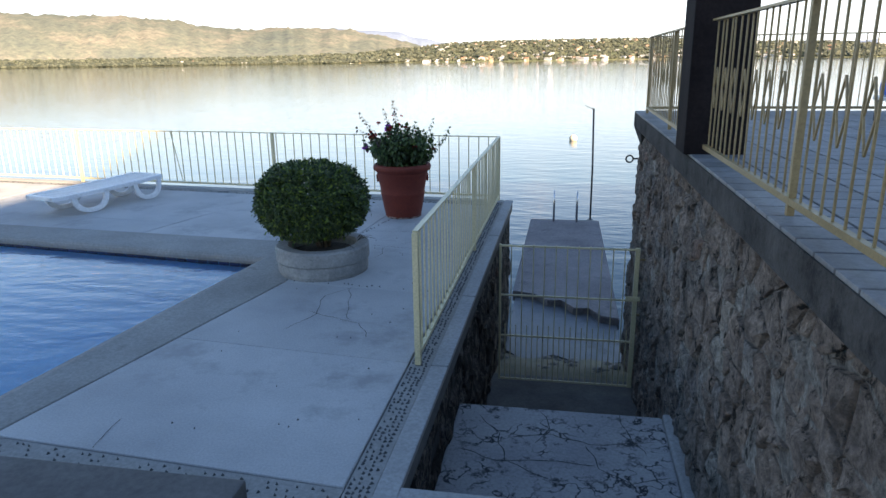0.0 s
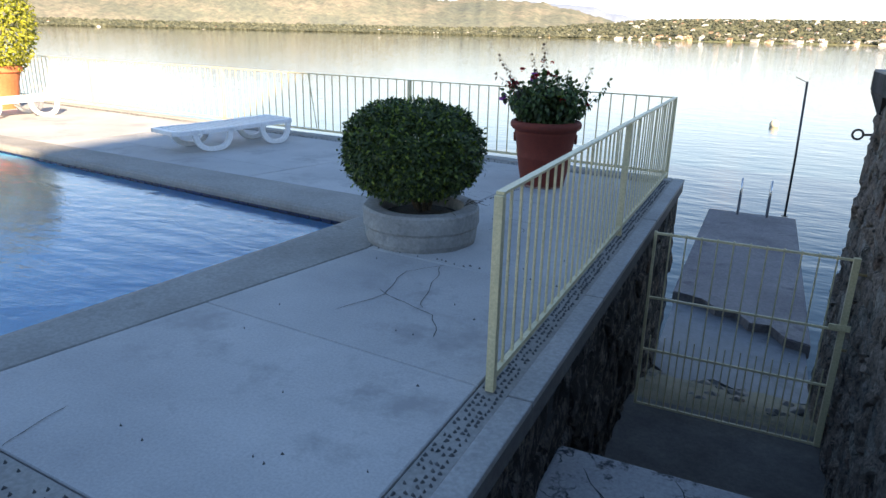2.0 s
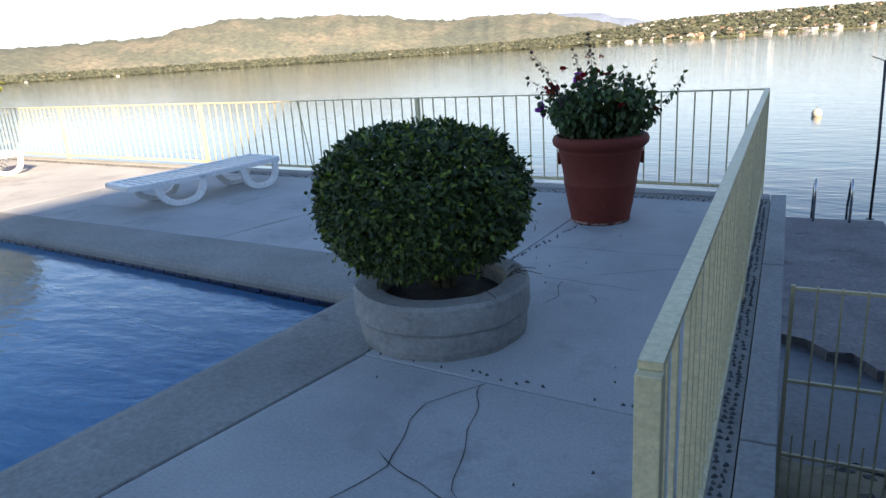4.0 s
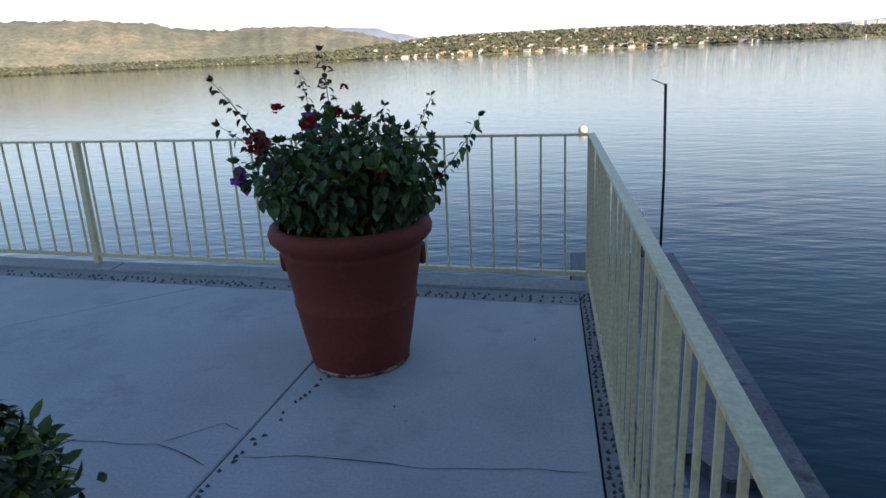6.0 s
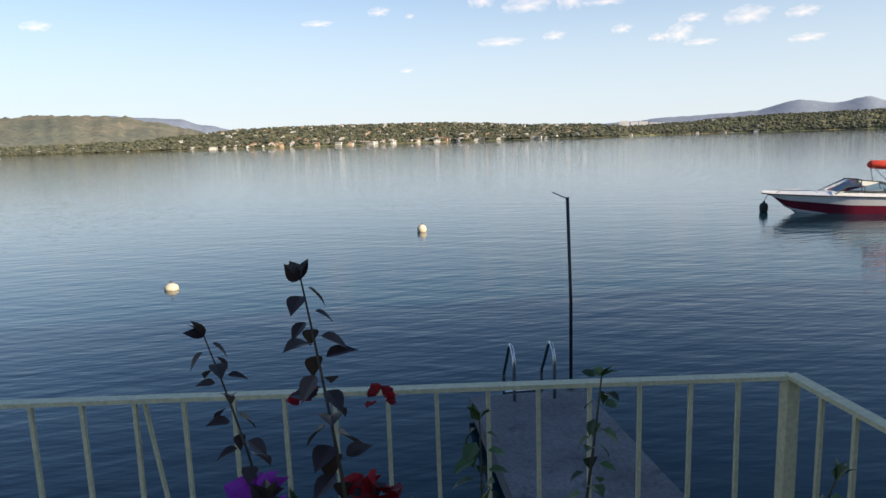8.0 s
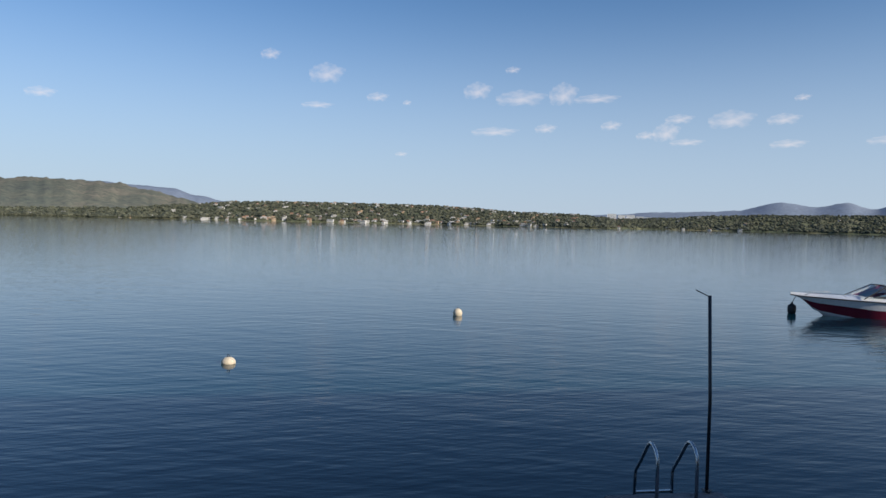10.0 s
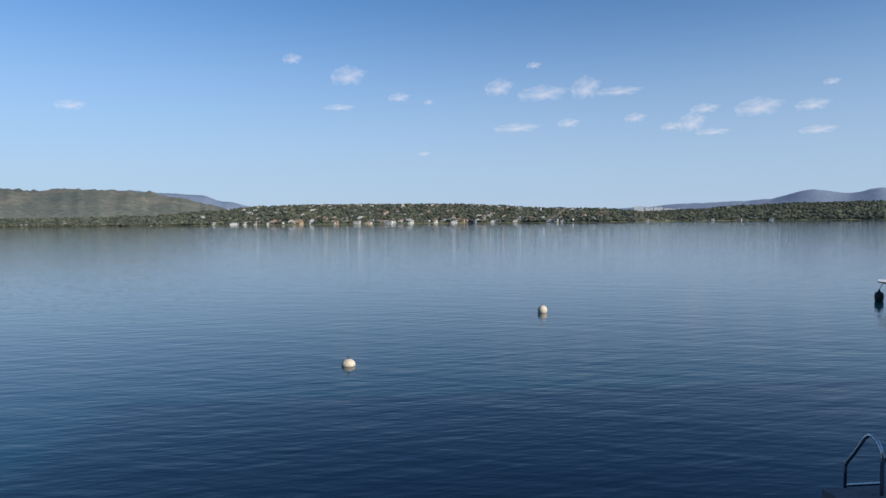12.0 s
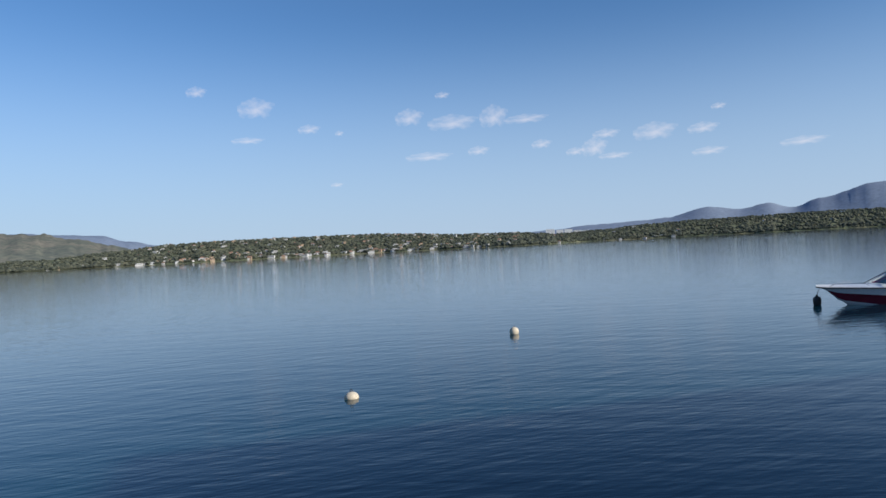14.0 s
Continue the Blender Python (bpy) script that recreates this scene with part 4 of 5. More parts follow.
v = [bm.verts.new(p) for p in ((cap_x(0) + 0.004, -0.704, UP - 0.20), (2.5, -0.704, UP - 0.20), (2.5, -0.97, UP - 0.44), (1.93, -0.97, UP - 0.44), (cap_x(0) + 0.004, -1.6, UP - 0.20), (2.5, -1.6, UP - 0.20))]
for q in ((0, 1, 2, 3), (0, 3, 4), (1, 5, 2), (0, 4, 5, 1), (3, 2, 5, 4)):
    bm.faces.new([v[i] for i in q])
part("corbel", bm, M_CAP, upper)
part("base", boxed(2.05, 12, -14, -0.7, UP - 0.3, UP - 0.012), M_JOINT, upper)
part("front_wall", boxed(1.95, 12, -1.25, -0.96, -3.2, UP - 0.3), M_MORTAR, upper)
tile_m = mesh_of("floor_tile", boxed(-0.143, 0.143, -0.093, 0.093, -0.02, 0.0, bevel=0.004), M_TILE)
for j in range(32):
    for i in range(9):
        ob = new("floor_tile", tile_m)
        ob.parent = upper
        ob.matrix_local = pose(1.995 + i * 0.3, -8.2 + j * 0.2, UP + 0.004)
bm = bmesh.new()
for j in range(46):
    for i in range(24):
        x, y = 1.995 + i * 0.3, -9.8 + j * 0.2
        if (y > -8.3 and j < 40 and i < 9) or y > -0.75:
            continue
        box(bm, x - 0.146, x + 0.146, y - 0.096, y + 0.096, UP - 0.018, UP + 0.004)
tagged(part("floor_tiles", bm, M_TILE, upper), kind="stuff")


# ---------------------------------------------------------------- railings
def bar_mesh(h, w, material, name="bar"):
    return mesh_of(name, boxed(-w / 2, w / 2, -w / 2, w / 2, 0, h, bevel=0.0015), material)


def fence(name, label, group, p0, p1, posts, base, top, material, spacing, bar_w=0.013, post_w=0.045, first=0.0, rail_w=0.039):
    """A welded railing from p0 to p1: base(f) and top(f) give heights along it; posts are fractions of its length."""
    f0 = thing(name, label=label, category="railing", group=group)
    a, b = Vector((*p0, 0)), Vector((*p1, 0))
    length = (b - a).length
    ang = math.degrees(math.atan2(b.y - a.y, b.x - a.x))
    side = Vector((-(b - a).y, (b - a).x, 0)).normalized()

    def rail(nm, zf, w, h):
        bm = bmesh.new()
        n = max(2, int(length / 0.9))
        rows = []
        for i in range(n + 1):
            f = i / n
            p = a + (b - a) * f
            z = zf(f) + 0.004 * noise.noise((f * 9, 2, 5))
            rows.append([bm.verts.new((p + side * s * w / 2) + Vector((0, 0, z + t * h))) for s, t in ((-1, 0), (1, 0), (1, 1), (-1, 1))])
        for q, r in zip(rows, rows[1:]):
            for k in range(4):
                bm.faces.new((q[k], q[(k + 1) % 4], r[(k + 1) % 4], r[k]))
        bm.faces.new(rows[0])
        bm.faces.new(rows[-1])
        part(nm, bm, material, f0)
    rail("top_rail", lambda f: top(f) - 0.012, rail_w, 0.014)
    rail("bottom_rail", lambda f: base(f) + 0.055, 0.03, 0.03)
    for f in posts:
        p = a + (b - a) * f
        ob = part("post", boxed(-post_w / 2, post_w / 2, -post_w / 2, post_w / 2, 0, top(f) - base(f) - 0.013, bevel=0.003), material, f0)
        ob.matrix_local = pose(p.x, p.y, base(f), 0, 0, ang)
    shared = bar_mesh(1.0, bar_w, material)
    n = int(length / spacing)
    for i in range(1, n + 1):
        s = first + i * spacing
        if s > length - 0.03 or any(abs(s - f * length) < 0.035 for f in posts):
            continue
        f = s / length
        p = a + (b - a) * f
        ob = new("bar", shared)
        ob.parent = f0
        ob.matrix_local = pose(p.x, p.y, base(f) + 0.06, random.uniform(-0.35, 0.35), random.uniform(-0.4, 0.4), ang) @ Matrix.Diagonal((1, 1, top(f) - base(f) - 0.072, 1))
    return f0


L = 16.4
END = (-L * 0.9937, fy(-L * 0.9937))
front = fence("lake_railing", "cream-painted steel railing along the lake edge", "terrace railings", (0, 0), END, [3.77 / L, 7.74 / L, 11.66 / L, 15.55 / L, 1.0],
              lambda f: 0.008, lambda f: 0.967 - 0.026 * f, M_CREAM, 0.154)
for rail_thing, x, dx in ((front, -1.96, 0.2), (front, -5.7, 0.26), (front, -9.9, 0.26)):
    bm = bmesh.new()
    tube(bm, [(x, fy(x) + 0.012, 0.95), (x + dx * 0.55, fy(x + dx * 0.55) + 0.02, 0.1)], 0.008, 6)
    part("brace", bm, M_CREAM, rail_thing)
fence("stair_railing", "cream-painted steel railing beside the stairs", "terrace railings", (0.0, 0.0), (0.0, -5.745), [0.0, 0.482, 1.0], lambda f: 0.004, lambda f: 0.97, M_CREAM, 0.14, post_w=0.042)
fence("side_railing", "white sunlit steel railing closing the terrace", "terrace railings", END, (END[0], END[1] - 8), [0.5, 1.0], lambda f: fz(END[0]), lambda f: 0.967, M_CREAM, 0.14)


def diamond(parent, p, ang, h):
    bm = bmesh.new()
    w, hh, t = 0.05, h / 2, 0.007
    pts = [(0, hh), (w, 0), (0, -hh), (-w, 0)]
    for (x0, z0), (x1, z1) in zip(pts, pts[1:] + pts[:1]):
        d = Vector((x1 - x0, 0, z1 - z0)).normalized()
        nrm = Vector((d.z, 0, -d.x)) * t / 2
        v = []
        for y in (-0.004, 0.004):
            for q in (Vector((x0, 0, z0)) + nrm, Vector((x1, 0, z1)) + nrm, Vector((x1, 0, z1)) - nrm, Vector((x0, 0, z0)) - nrm):
                v.append(bm.verts.new(q + Vector((0, y, 0))))
        for q in ((0, 1, 2, 3), (7, 6, 5, 4), (0, 4, 5, 1), (1, 5, 6, 2), (2, 6, 7, 3), (3, 7, 4, 0)):
            bm.faces.new([v[i] for i in q])
    ob = part("diamond", bm, M_OCHRE, parent)
    ob.matrix_local = pose(*p, 0, 0, ang)


up_a = fence("upper_railing", "ochre-painted steel railing with diamond ornaments", "upper railings", (1.93, -5.0), (1.97, -9.7), [0.402, 0.78, 1.0], lambda f: UP, lambda f: UP + 0.92, M_OCHRE, 0.118, bar_w=0.0095, post_w=0.032)
for i in range(19):
    s = (i + 0.5) * 0.236 + 0.06
    if abs(s - 0.402 * 4.7) > 0.07 and s < 4.6:
        diamond(up_a, (1.93 + 0.04 * s / 4.7, -5.0 - s, UP + 0.48), 90, 0.26)
up_b = fence("upper_railing", "ochre-painted steel railing with diamond ornaments", "upper railings", (1.96, -1.1), (1.94, -4.45), [0.0, 0.61], lambda f: UP, lambda f: UP + 0.92, M_OCHRE, 0.118, bar_w=0.0095, post_w=0.032)
for i in range(14):
    diamond(up_b, (1.957, -1.1 - 0.18 - i * 0.236, UP + 0.48), 90, 0.26)
fence("upper_railing", "ochre-painted steel railing facing the lake", "upper railings", (2.0, -1.1), (9.5, -1.1), [0.3, 0.6, 1.0], lambda f: UP, lambda f: UP + 0.92, M_OCHRE, 0.118, bar_w=0.0095, post_w=0.03)

pillar = thing("column", (2.015, -4.72, UP), "massive dark-stained timber column on the upper terrace", "column", kind="structure")
part("shaft", boxed(-0.21, 0.21, -0.2, 0.2, 0, 3.0, bevel=0.012), M_PILLAR, pillar)
part("roof_beam", boxed(-0.3, 0.3, -5.0, 2.5, 3.0, 3.3, bevel=0.01), M_PILLAR, pillar)

# ring bolt in the end of the wall
bolt = thing("mooring_ring", (1.86, -1.0, 0.80), "rusty iron mooring ring fixed in the stone wall", "ring")
bm = bmesh.new()
tube(bm, [(-0.07 + 0.045 * math.cos(a / 12 * 6.283), 0, 0.045 * math.sin(a / 12 * 6.283)) for a in range(13)], 0.011, 6)
part("ring", bm, M_BLACKPIPE, bolt)
bm = bmesh.new()
tube(bm, [(-0.03, 0, 0), (0.12, 0.0, 0.01)], 0.012, 6)
part("pin", bm, M_BLACKPIPE, bolt)

# gate to the dock
GX0, GX1, GY, GZ0, GZ1 = 0.27, 1.80, -2.49, -1.69, 0.012
gate = thing("lake_gate", (0, 0, 0), "closed cream-painted steel gate with doubled lower bars", "gate")
gh = GZ1 - GZ0
for z in (GZ1 - 0.03, GZ1 - 0.37 * gh, GZ1 - 0.67 * gh, GZ0):
    part("rail", boxed(GX0, GX1, GY - 0.011, GY + 0.011, z, z + 0.02, bevel=0.003), M_CREAM, gate)
main_stile = part("stile", boxed(GX1 - 0.02, GX1 + 0.03, GY - 0.025, GY + 0.025, GZ0, GZ1, bevel=0.003), M_CREAM, gate)
part("stile", boxed(GX0 - 0.012, GX0 + 0.012, GY - 0.012, GY + 0.012, GZ0, GZ1, bevel=0.003), M_CREAM, gate)
long_bar = bar_mesh(gh, 0.012, M_CREAM)
short_bar = bar_mesh(gh * 0.42, 0.010, M_CREAM)
for i in range(1, 12):
    ob = new("bar", long_bar)
    ob.parent = gate
    ob.matrix_local = pose(GX0 + i * (GX1 - GX0) / 12, GY, GZ0)
for i in range(12):
    ob = new("short_bar", short_bar)
    ob.parent = gate
    ob.matrix_local = pose(GX0 + (i + 0.5) * (GX1 - GX0) / 12, GY, GZ0)
part("latch", boxed(GX1 - 0.10, GX1 + 0.07, GY - 0.045, GY - 0.026, GZ1 - 0.36 * gh, GZ1 - 0.33 * gh, bevel=0.004), M_CREAM, main_stile, "sliding bolt latch")
for z in (GZ1 - 0.14, GZ1 - 0.8, GZ0 + 0.3):
    part("hinge_pin", boxed(GX1 + 0.03, GX1 + 0.15, GY - 0.01, GY + 0.01, z, z + 0.02, bevel=0.003), M_OCHRE, main_stile)

# ---------------------------------------------------------------- shore and dock
def shore_z(y):
    return -1.74 - 0.55 * max(0.0, (y + 2.1) / 1.7) ** 1.1


bm = bmesh.new()
sheet(bm, [0.15 + 0.18 * i for i in range(11)], [-2.36 + 0.18 * i for i in range(24)],
      lambda x, y: shore_z(y) + 0.05 * noise.noise((x * 2.5, y * 2.5, 7)))
tagged(new("ground_shore", mesh_of("ground_shore", bm, M_SAND, True)), "sandy gravel strip of shore behind the gate", "ground", kind="structure")
dock = thing("dock", label="grey weathered concrete dock slab reaching into the lake", category="dock", kind="structure")
bm = bmesh.new()
edge = [(0.14, 7.40), (1.88, 7.38), (1.92, 0.45), (1.62, 0.55), (1.46, 0.92), (1.2, 0.85), (1.0, 1.25), (0.76, 1.18), (0.55, 1.5), (0.12, 1.6)]
prism(bm, edge, -2.18, -1.98)
bmesh.ops.bevel(bm, geom=list(bm.edges), offset=0.015, segments=2, affect="EDGES")
part("deck", bm, M_DOCK, dock)
bm = bmesh.new()
prism(bm, [(0.16, 2.6), (1.88, 2.6), (1.88, -0.9), (1.4, -1.1), (0.9, -0.8), (0.5, -1.05), (0.18, -0.7)], -2.45, -2.10)
part("apron", bm, M_APRON, dock, "lower wet concrete apron")
for x in (0.35, 1.45):
    for y in (2.8, 4.8, 6.6):
        bm = bmesh.new()
        lathe(bm, [(0.0, -4), (0.13, -4), (0.13, -2.1), (0.0, -2.1)], 14, centre=(x, y))
        part("pile", bm, M_WETROCK, dock)
rng = random.Random(5)
for i in range(34):
    x, y = rng.uniform(0.25, 1.75), rng.uniform(-2.0, -0.7)
    bm = bmesh.new()
    bmesh.ops.create_icosphere(bm, subdivisions=1, radius=1)
    s = rng.uniform(0.03, 0.09)
    for v in bm.verts:
        v.co *= 1 + rng.uniform(-0.25, 0.25)
    ob = new("rock", mesh_of("rock", bm, M_WETROCK))
    ob.matrix_world = pose(x, y, shore_z(y) - 0.01, 0, 0, rng.uniform(0, 360)) @ Matrix.Diagonal((s * 1.3, s, s * 0.6, 1))
    tagged(ob, "small dark rounded rock on the shore", "rock", "shore rocks")

ladder = thing("swim_ladder", (0, 0, 0), "stainless steel swimming ladder at the dock end", "ladder")
for x in (0.736, 1.314):
    pts = [(x, y + 0.24, z) for y, z in ((6.78, -1.95), (6.78, -1.44), (6.80, -1.34), (6.86, -1.25), (6.95, -1.20), (7.03, -1.21), (7.10, -1.27), (7.30, -1.55), (7.46, -1.75), (7.48, -1.82), (7.48, -2.6))]
    bm = bmesh.new()
    tube(bm, pts, 0.024, 10)
    part("side_rail", bm, M_STEEL, ladder, smooth=True)
for z in (-2.1, -2.4, -2.7):
    part("rung", boxed(0.736, 1.314, 7.69, 7.75, z, z + 0.03, bevel=0.005), M_STEEL, ladder)
pole = thing("dock_pole", (1.66, 7.36, -1.95), "thin dark metal pole with a short arm", "pole")
bm = bmesh.new()
tube(bm, [(0, 0, 0), (0.0, 0.0, 1.3), (-0.03, 0.06, 2.80)], 0.024, 10)
part("shaft", bm, M_BLACKPIPE, pole, smooth=True)
bm = bmesh.new()
tube(bm, [(-0.03, 0.06, 2.78), (-0.25, 0.05, 2.88)], 0.008, 6)
part("arm", bm, M_BLACKPIPE, pole)
bm = bmesh.new()
lathe(bm, [(0.0, 0.012), (0.07, 0.012), (0.07, 0.0), (0.0, 0.0)], 14)
part("foot", bm, M_BLACKPIPE, pole)

# buoys
b1 = thing("buoy", (1.37, 27.74, WATER + 0.10), "pale round mooring buoy floating on the lake", "buoy", "mooring buoys")
bm = bmesh.new()
bmesh.ops.create_uvsphere(bm, u_segments=24, v_segments=14, radius=0.21)
part("float", bm, M_BUOY, b1, smooth=True)
bm = bmesh.new()
tube(bm, [(0.03 * math.cos(a / 8 * 6.283), 0, 0.23 + 0.03 * math.sin(a / 8 * 6.283)) for a in range(9)], 0.008, 6)
part("eye", bm, M_BLACKPIPE, b1)
b2 = thing("buoy", (-6.74, 17.87, WATER + 0.03), "worn stained buoy low in the water", "buoy", "mooring buoys")
bm = bmesh.new()
bmesh.ops.create_uvsphere(bm, u_segments=24, v_segments=14, radius=0.19)
for v in bm.verts:
    v.co.z *= 0.8
    v.co.x *= 1.05
part("float", bm, M_BUOY, b2, smooth=True)
bm = bmesh.new()
tube(bm, [(0.035 * math.cos(a / 8 * 6.283), 0, 0.18 + 0.035 * math.sin(a / 8 * 6.283)) for a in range(9)], 0.01, 6)
part("eye", bm, M_BLACKPIPE, b2)
b3 = thing("black_buoy", (18.3, 28.95, WATER + 0.12), "black rubber fender buoy below a boat's bow", "buoy")
bm = bmesh.new()
lathe(bm, [(0.0, -0.25), (0.14, -0.2), (0.19, -0.05), (0.2, 0.15), (0.17, 0.28), (0.06, 0.34), (0.05, 0.42), (0.0, 0.42)], 20)
part("float", bm, M_RUBBER, b3, smooth=True)
bm = bmesh.new()
tube(bm, [(0, 0, 0.4), (0.2, 0.1, 0.62), (0.42, 0.25, 0.72)], 0.015, 6)
part("rope", bm, M_BLACKPIPE, b3)


# ---------------------------------------------------------------- motor boat
def hull_section(s):
    """Half width at deck, deck height, chine half width, chine height and keel depth at a fraction from bow to stern."""
    w = 1.15 * (1 - (1 - s) ** 2.6)
    return w, 1.02 - 0.22 * s, 0.80 * w * min(1, s * 2.2 + 0.05), 0.52 - 0.42 * min(1, s * 2.4), 0.88 * (1 - min(1, s * 3.2)) ** 1.6 - 0.25 * min(1, s * 3.2)


def boat():
    b = thing("motor_boat", (17.9, 28.53, WATER - 0.36), "maroon and white open motor boat moored on the lake", "boat", turn=-14)
    b.scale = (1.30, 1.30, 1.30)
    n, length = 24, 6.4
    bands = {"hull_bottom": [], "stripe": [], "topside": []}
    secs = []
    for i in range(n + 1):
        s = i / n
        x = length * s
        w, dz, cw, cz, kz = hull_section(s)
        sec = {"keel": (x + 0.55 * (1 - s) ** 3, 0, min(kz, dz - 0.05)), "deck": (x, w, dz)}
        sec["chine"] = (x + 0.4 * (1 - s) ** 3, cw, max(kz + 0.03, min(cz, dz - 0.08)))
        d, c = Vector(sec["deck"]), Vector(sec["chine"])
        sec["s0"], sec["s1"] = tuple(c + (d - c) * 0.10), tuple(c + (d - c) * 0.60)
        secs.append(sec)

    def strip(name, a, c, material):
        bm = bmesh.new()
        for side in (1, -1):
            prev = None
            for q in secs:
                cur = [bm.verts.new((p[0], p[1] * side, p[2])) for p in (q[a], q[c])]
                if prev:
                    bm.faces.new((prev[0], prev[1], cur[1], cur[0]))
                prev = cur
        part(name, bm, material, b, smooth=True)
    strip("hull_bottom", "keel", "chine", M_HULL_W)
    strip("spray_strip", "chine", "s0", M_HULL_W)
    strip("hull_side", "s0", "s1", M_HULL_R)
    strip("topside", "s1", "deck", M_HULL_W)
    bm = bmesh.new()      # fore deck and coamings
    prev = None
    for q in secs:
        x, w, z = q["deck"]
        s = x / length
        inner = 0.0 if s < 0.36 else w - 0.24
        cur = [bm.verts.new(p) for p in ((x, w, z), (x, (w + inner) / 2, z + 0.06), (x, inner, z + 0.10), (x, -inner, z + 0.10), (x, -(w + inner) / 2, z + 0.06), (x, -w, z))]
        if prev:
            for k in (0, 1, 2, 3, 4):
                if k == 2 and s > 0.38:
                    continue
                bm.faces.new((prev[k], prev[k + 1], cur[k + 1], cur[k]))
        prev = cur
    part("deck", bm, M_HULL_W, b, smooth=True)
    part("cockpit_floor", boxed(2.3, 6.3, -0.85, 0.85, 0.2, 0.25), M_BEIGE, b)
    part("transom", boxed(6.3, 6.4, -1.1, 1.1, -0.1, 0.8, bevel=0.02), M_HULL_W, b)
    bm = bmesh.new()
    tube(bm, [(0.0, 0, 1.02)] + [(q["deck"][0], q["deck"][1] + 0.015, q["deck"][2] - 0.02) for q in secs[1:]], 0.022, 6)
    tube(bm, [(0.0, 0, 1.02)] + [(q["deck"][0], -q["deck"][1] - 0.015, q["deck"][2] - 0.02) for q in secs[1:]], 0.022, 6)
    part("rub_rail", bm, M_RUBBER, b)
    bm = bmesh.new()
    tube(bm, [(2.25, -0.75, 1.0), (3.1, -0.55, 1.46), (3.1, 0.55, 1.46), (2.25, 0.75, 1.0)], 0.02, 6)
    for sy in (1, -1):
        tube(bm, [(3.1, 0.55 * sy, 1.46), (3.7, 0.85 * sy, 1.40), (5.2, 1.0 * sy, 0.98)], 0.02, 6)
    screen = part("windscreen_frame", bm, M_RUBBER, b, "black windscreen frame")
    bm = bmesh.new()
    v = [bm.verts.new(p) for p in ((2.25, -0.75, 1.0), (3.1, -0.55, 1.46), (3.1, 0.55, 1.46), (2.25, 0.75, 1.0), (3.7, 0.85, 1.40), (5.2, 1.0, 0.98), (3.7, -0.85, 1.40), (5.2, -1.0, 0.98))]
    for q in ((0, 1, 2, 3), (3, 2, 4, 5), (0, 1, 6, 7)):
        bm.faces.new([v[i] for i in q])
    part("windscreen", bm, glass, screen, "clear windscreen").visible_shadow = False
    for y in (-0.45, 0.45):
        bm = boxed(3.9, 4.4, y - 0.25, y + 0.25, 0.25, 0.65, bevel=0.06)
        box(bm, 4.3, 4.45, y - 0.25, y + 0.25, 0.6, 1.08, bevel=0.05)
        part("seat", bm, M_BEIGE, b)
    bm = bmesh.new()
    tube(bm, [(3.55, 0.45 + 0.17 * math.cos(a / 12 * 6.283), 1.05 + 0.17 * math.sin(a / 12 * 6.283)) for a in range(13)], 0.015, 6)
    part("steering_wheel", bm, M_RUBBER, b)
    bm = bmesh.new()
    tube(bm, [(3.6, 0, 1.96), (3.7, 0, 1.98), (4.6, 0.02, 1.93), (5.6, 0, 1.86), (5.75, 0, 1.85)], [0.06, 0.15, 0.17, 0.15, 0.06], 14)
    part("rolled_canopy", bm, M_REDCLOTH, b, "rolled red canvas canopy", True)
    bm = bmesh.new()
    for sy in (1, -1):
        tube(bm, [(3.75, 0.1 * sy, 1.9), (4.3, 0.9 * sy, 0.98)], 0.014, 6)
        tube(bm, [(5.2, 0.1 * sy, 1.85), (4.4, 1.0 * sy, 0.98)], 0.014, 6)
        tube(bm, [(5.4, 0.1 * sy, 1.85), (5.6, 1.0 * sy, 0.9)], 0.014, 6)
    part("canopy_frame", bm, M_STEEL, b)
    bm = bmesh.new()
    tube(bm, [(0.45, 0.16, 1.03), (0.6, 0.2, 1.12), (1.6, 0.5, 1.12), (1.75, 0.52, 1.02)], 0.012, 6)
    tube(bm, [(0.45, -0.16, 1.03), (0.6, -0.2, 1.12), (1.6, -0.5, 1.12), (1.75, -0.52, 1.02)], 0.012, 6)
    part("bow_rail", bm, M_STEEL, b)
    bm = bmesh.new()
    tube(bm, [(4.2 + 0.35 * math.cos(a / 12 * 6.283), -1.18, 0.18 + 0.11 * math.sin(a / 12 * 6.283)) for a in range(13)], 0.03, 8)
    part("fender_ring", bm, M_RUBBER, b)


boat()


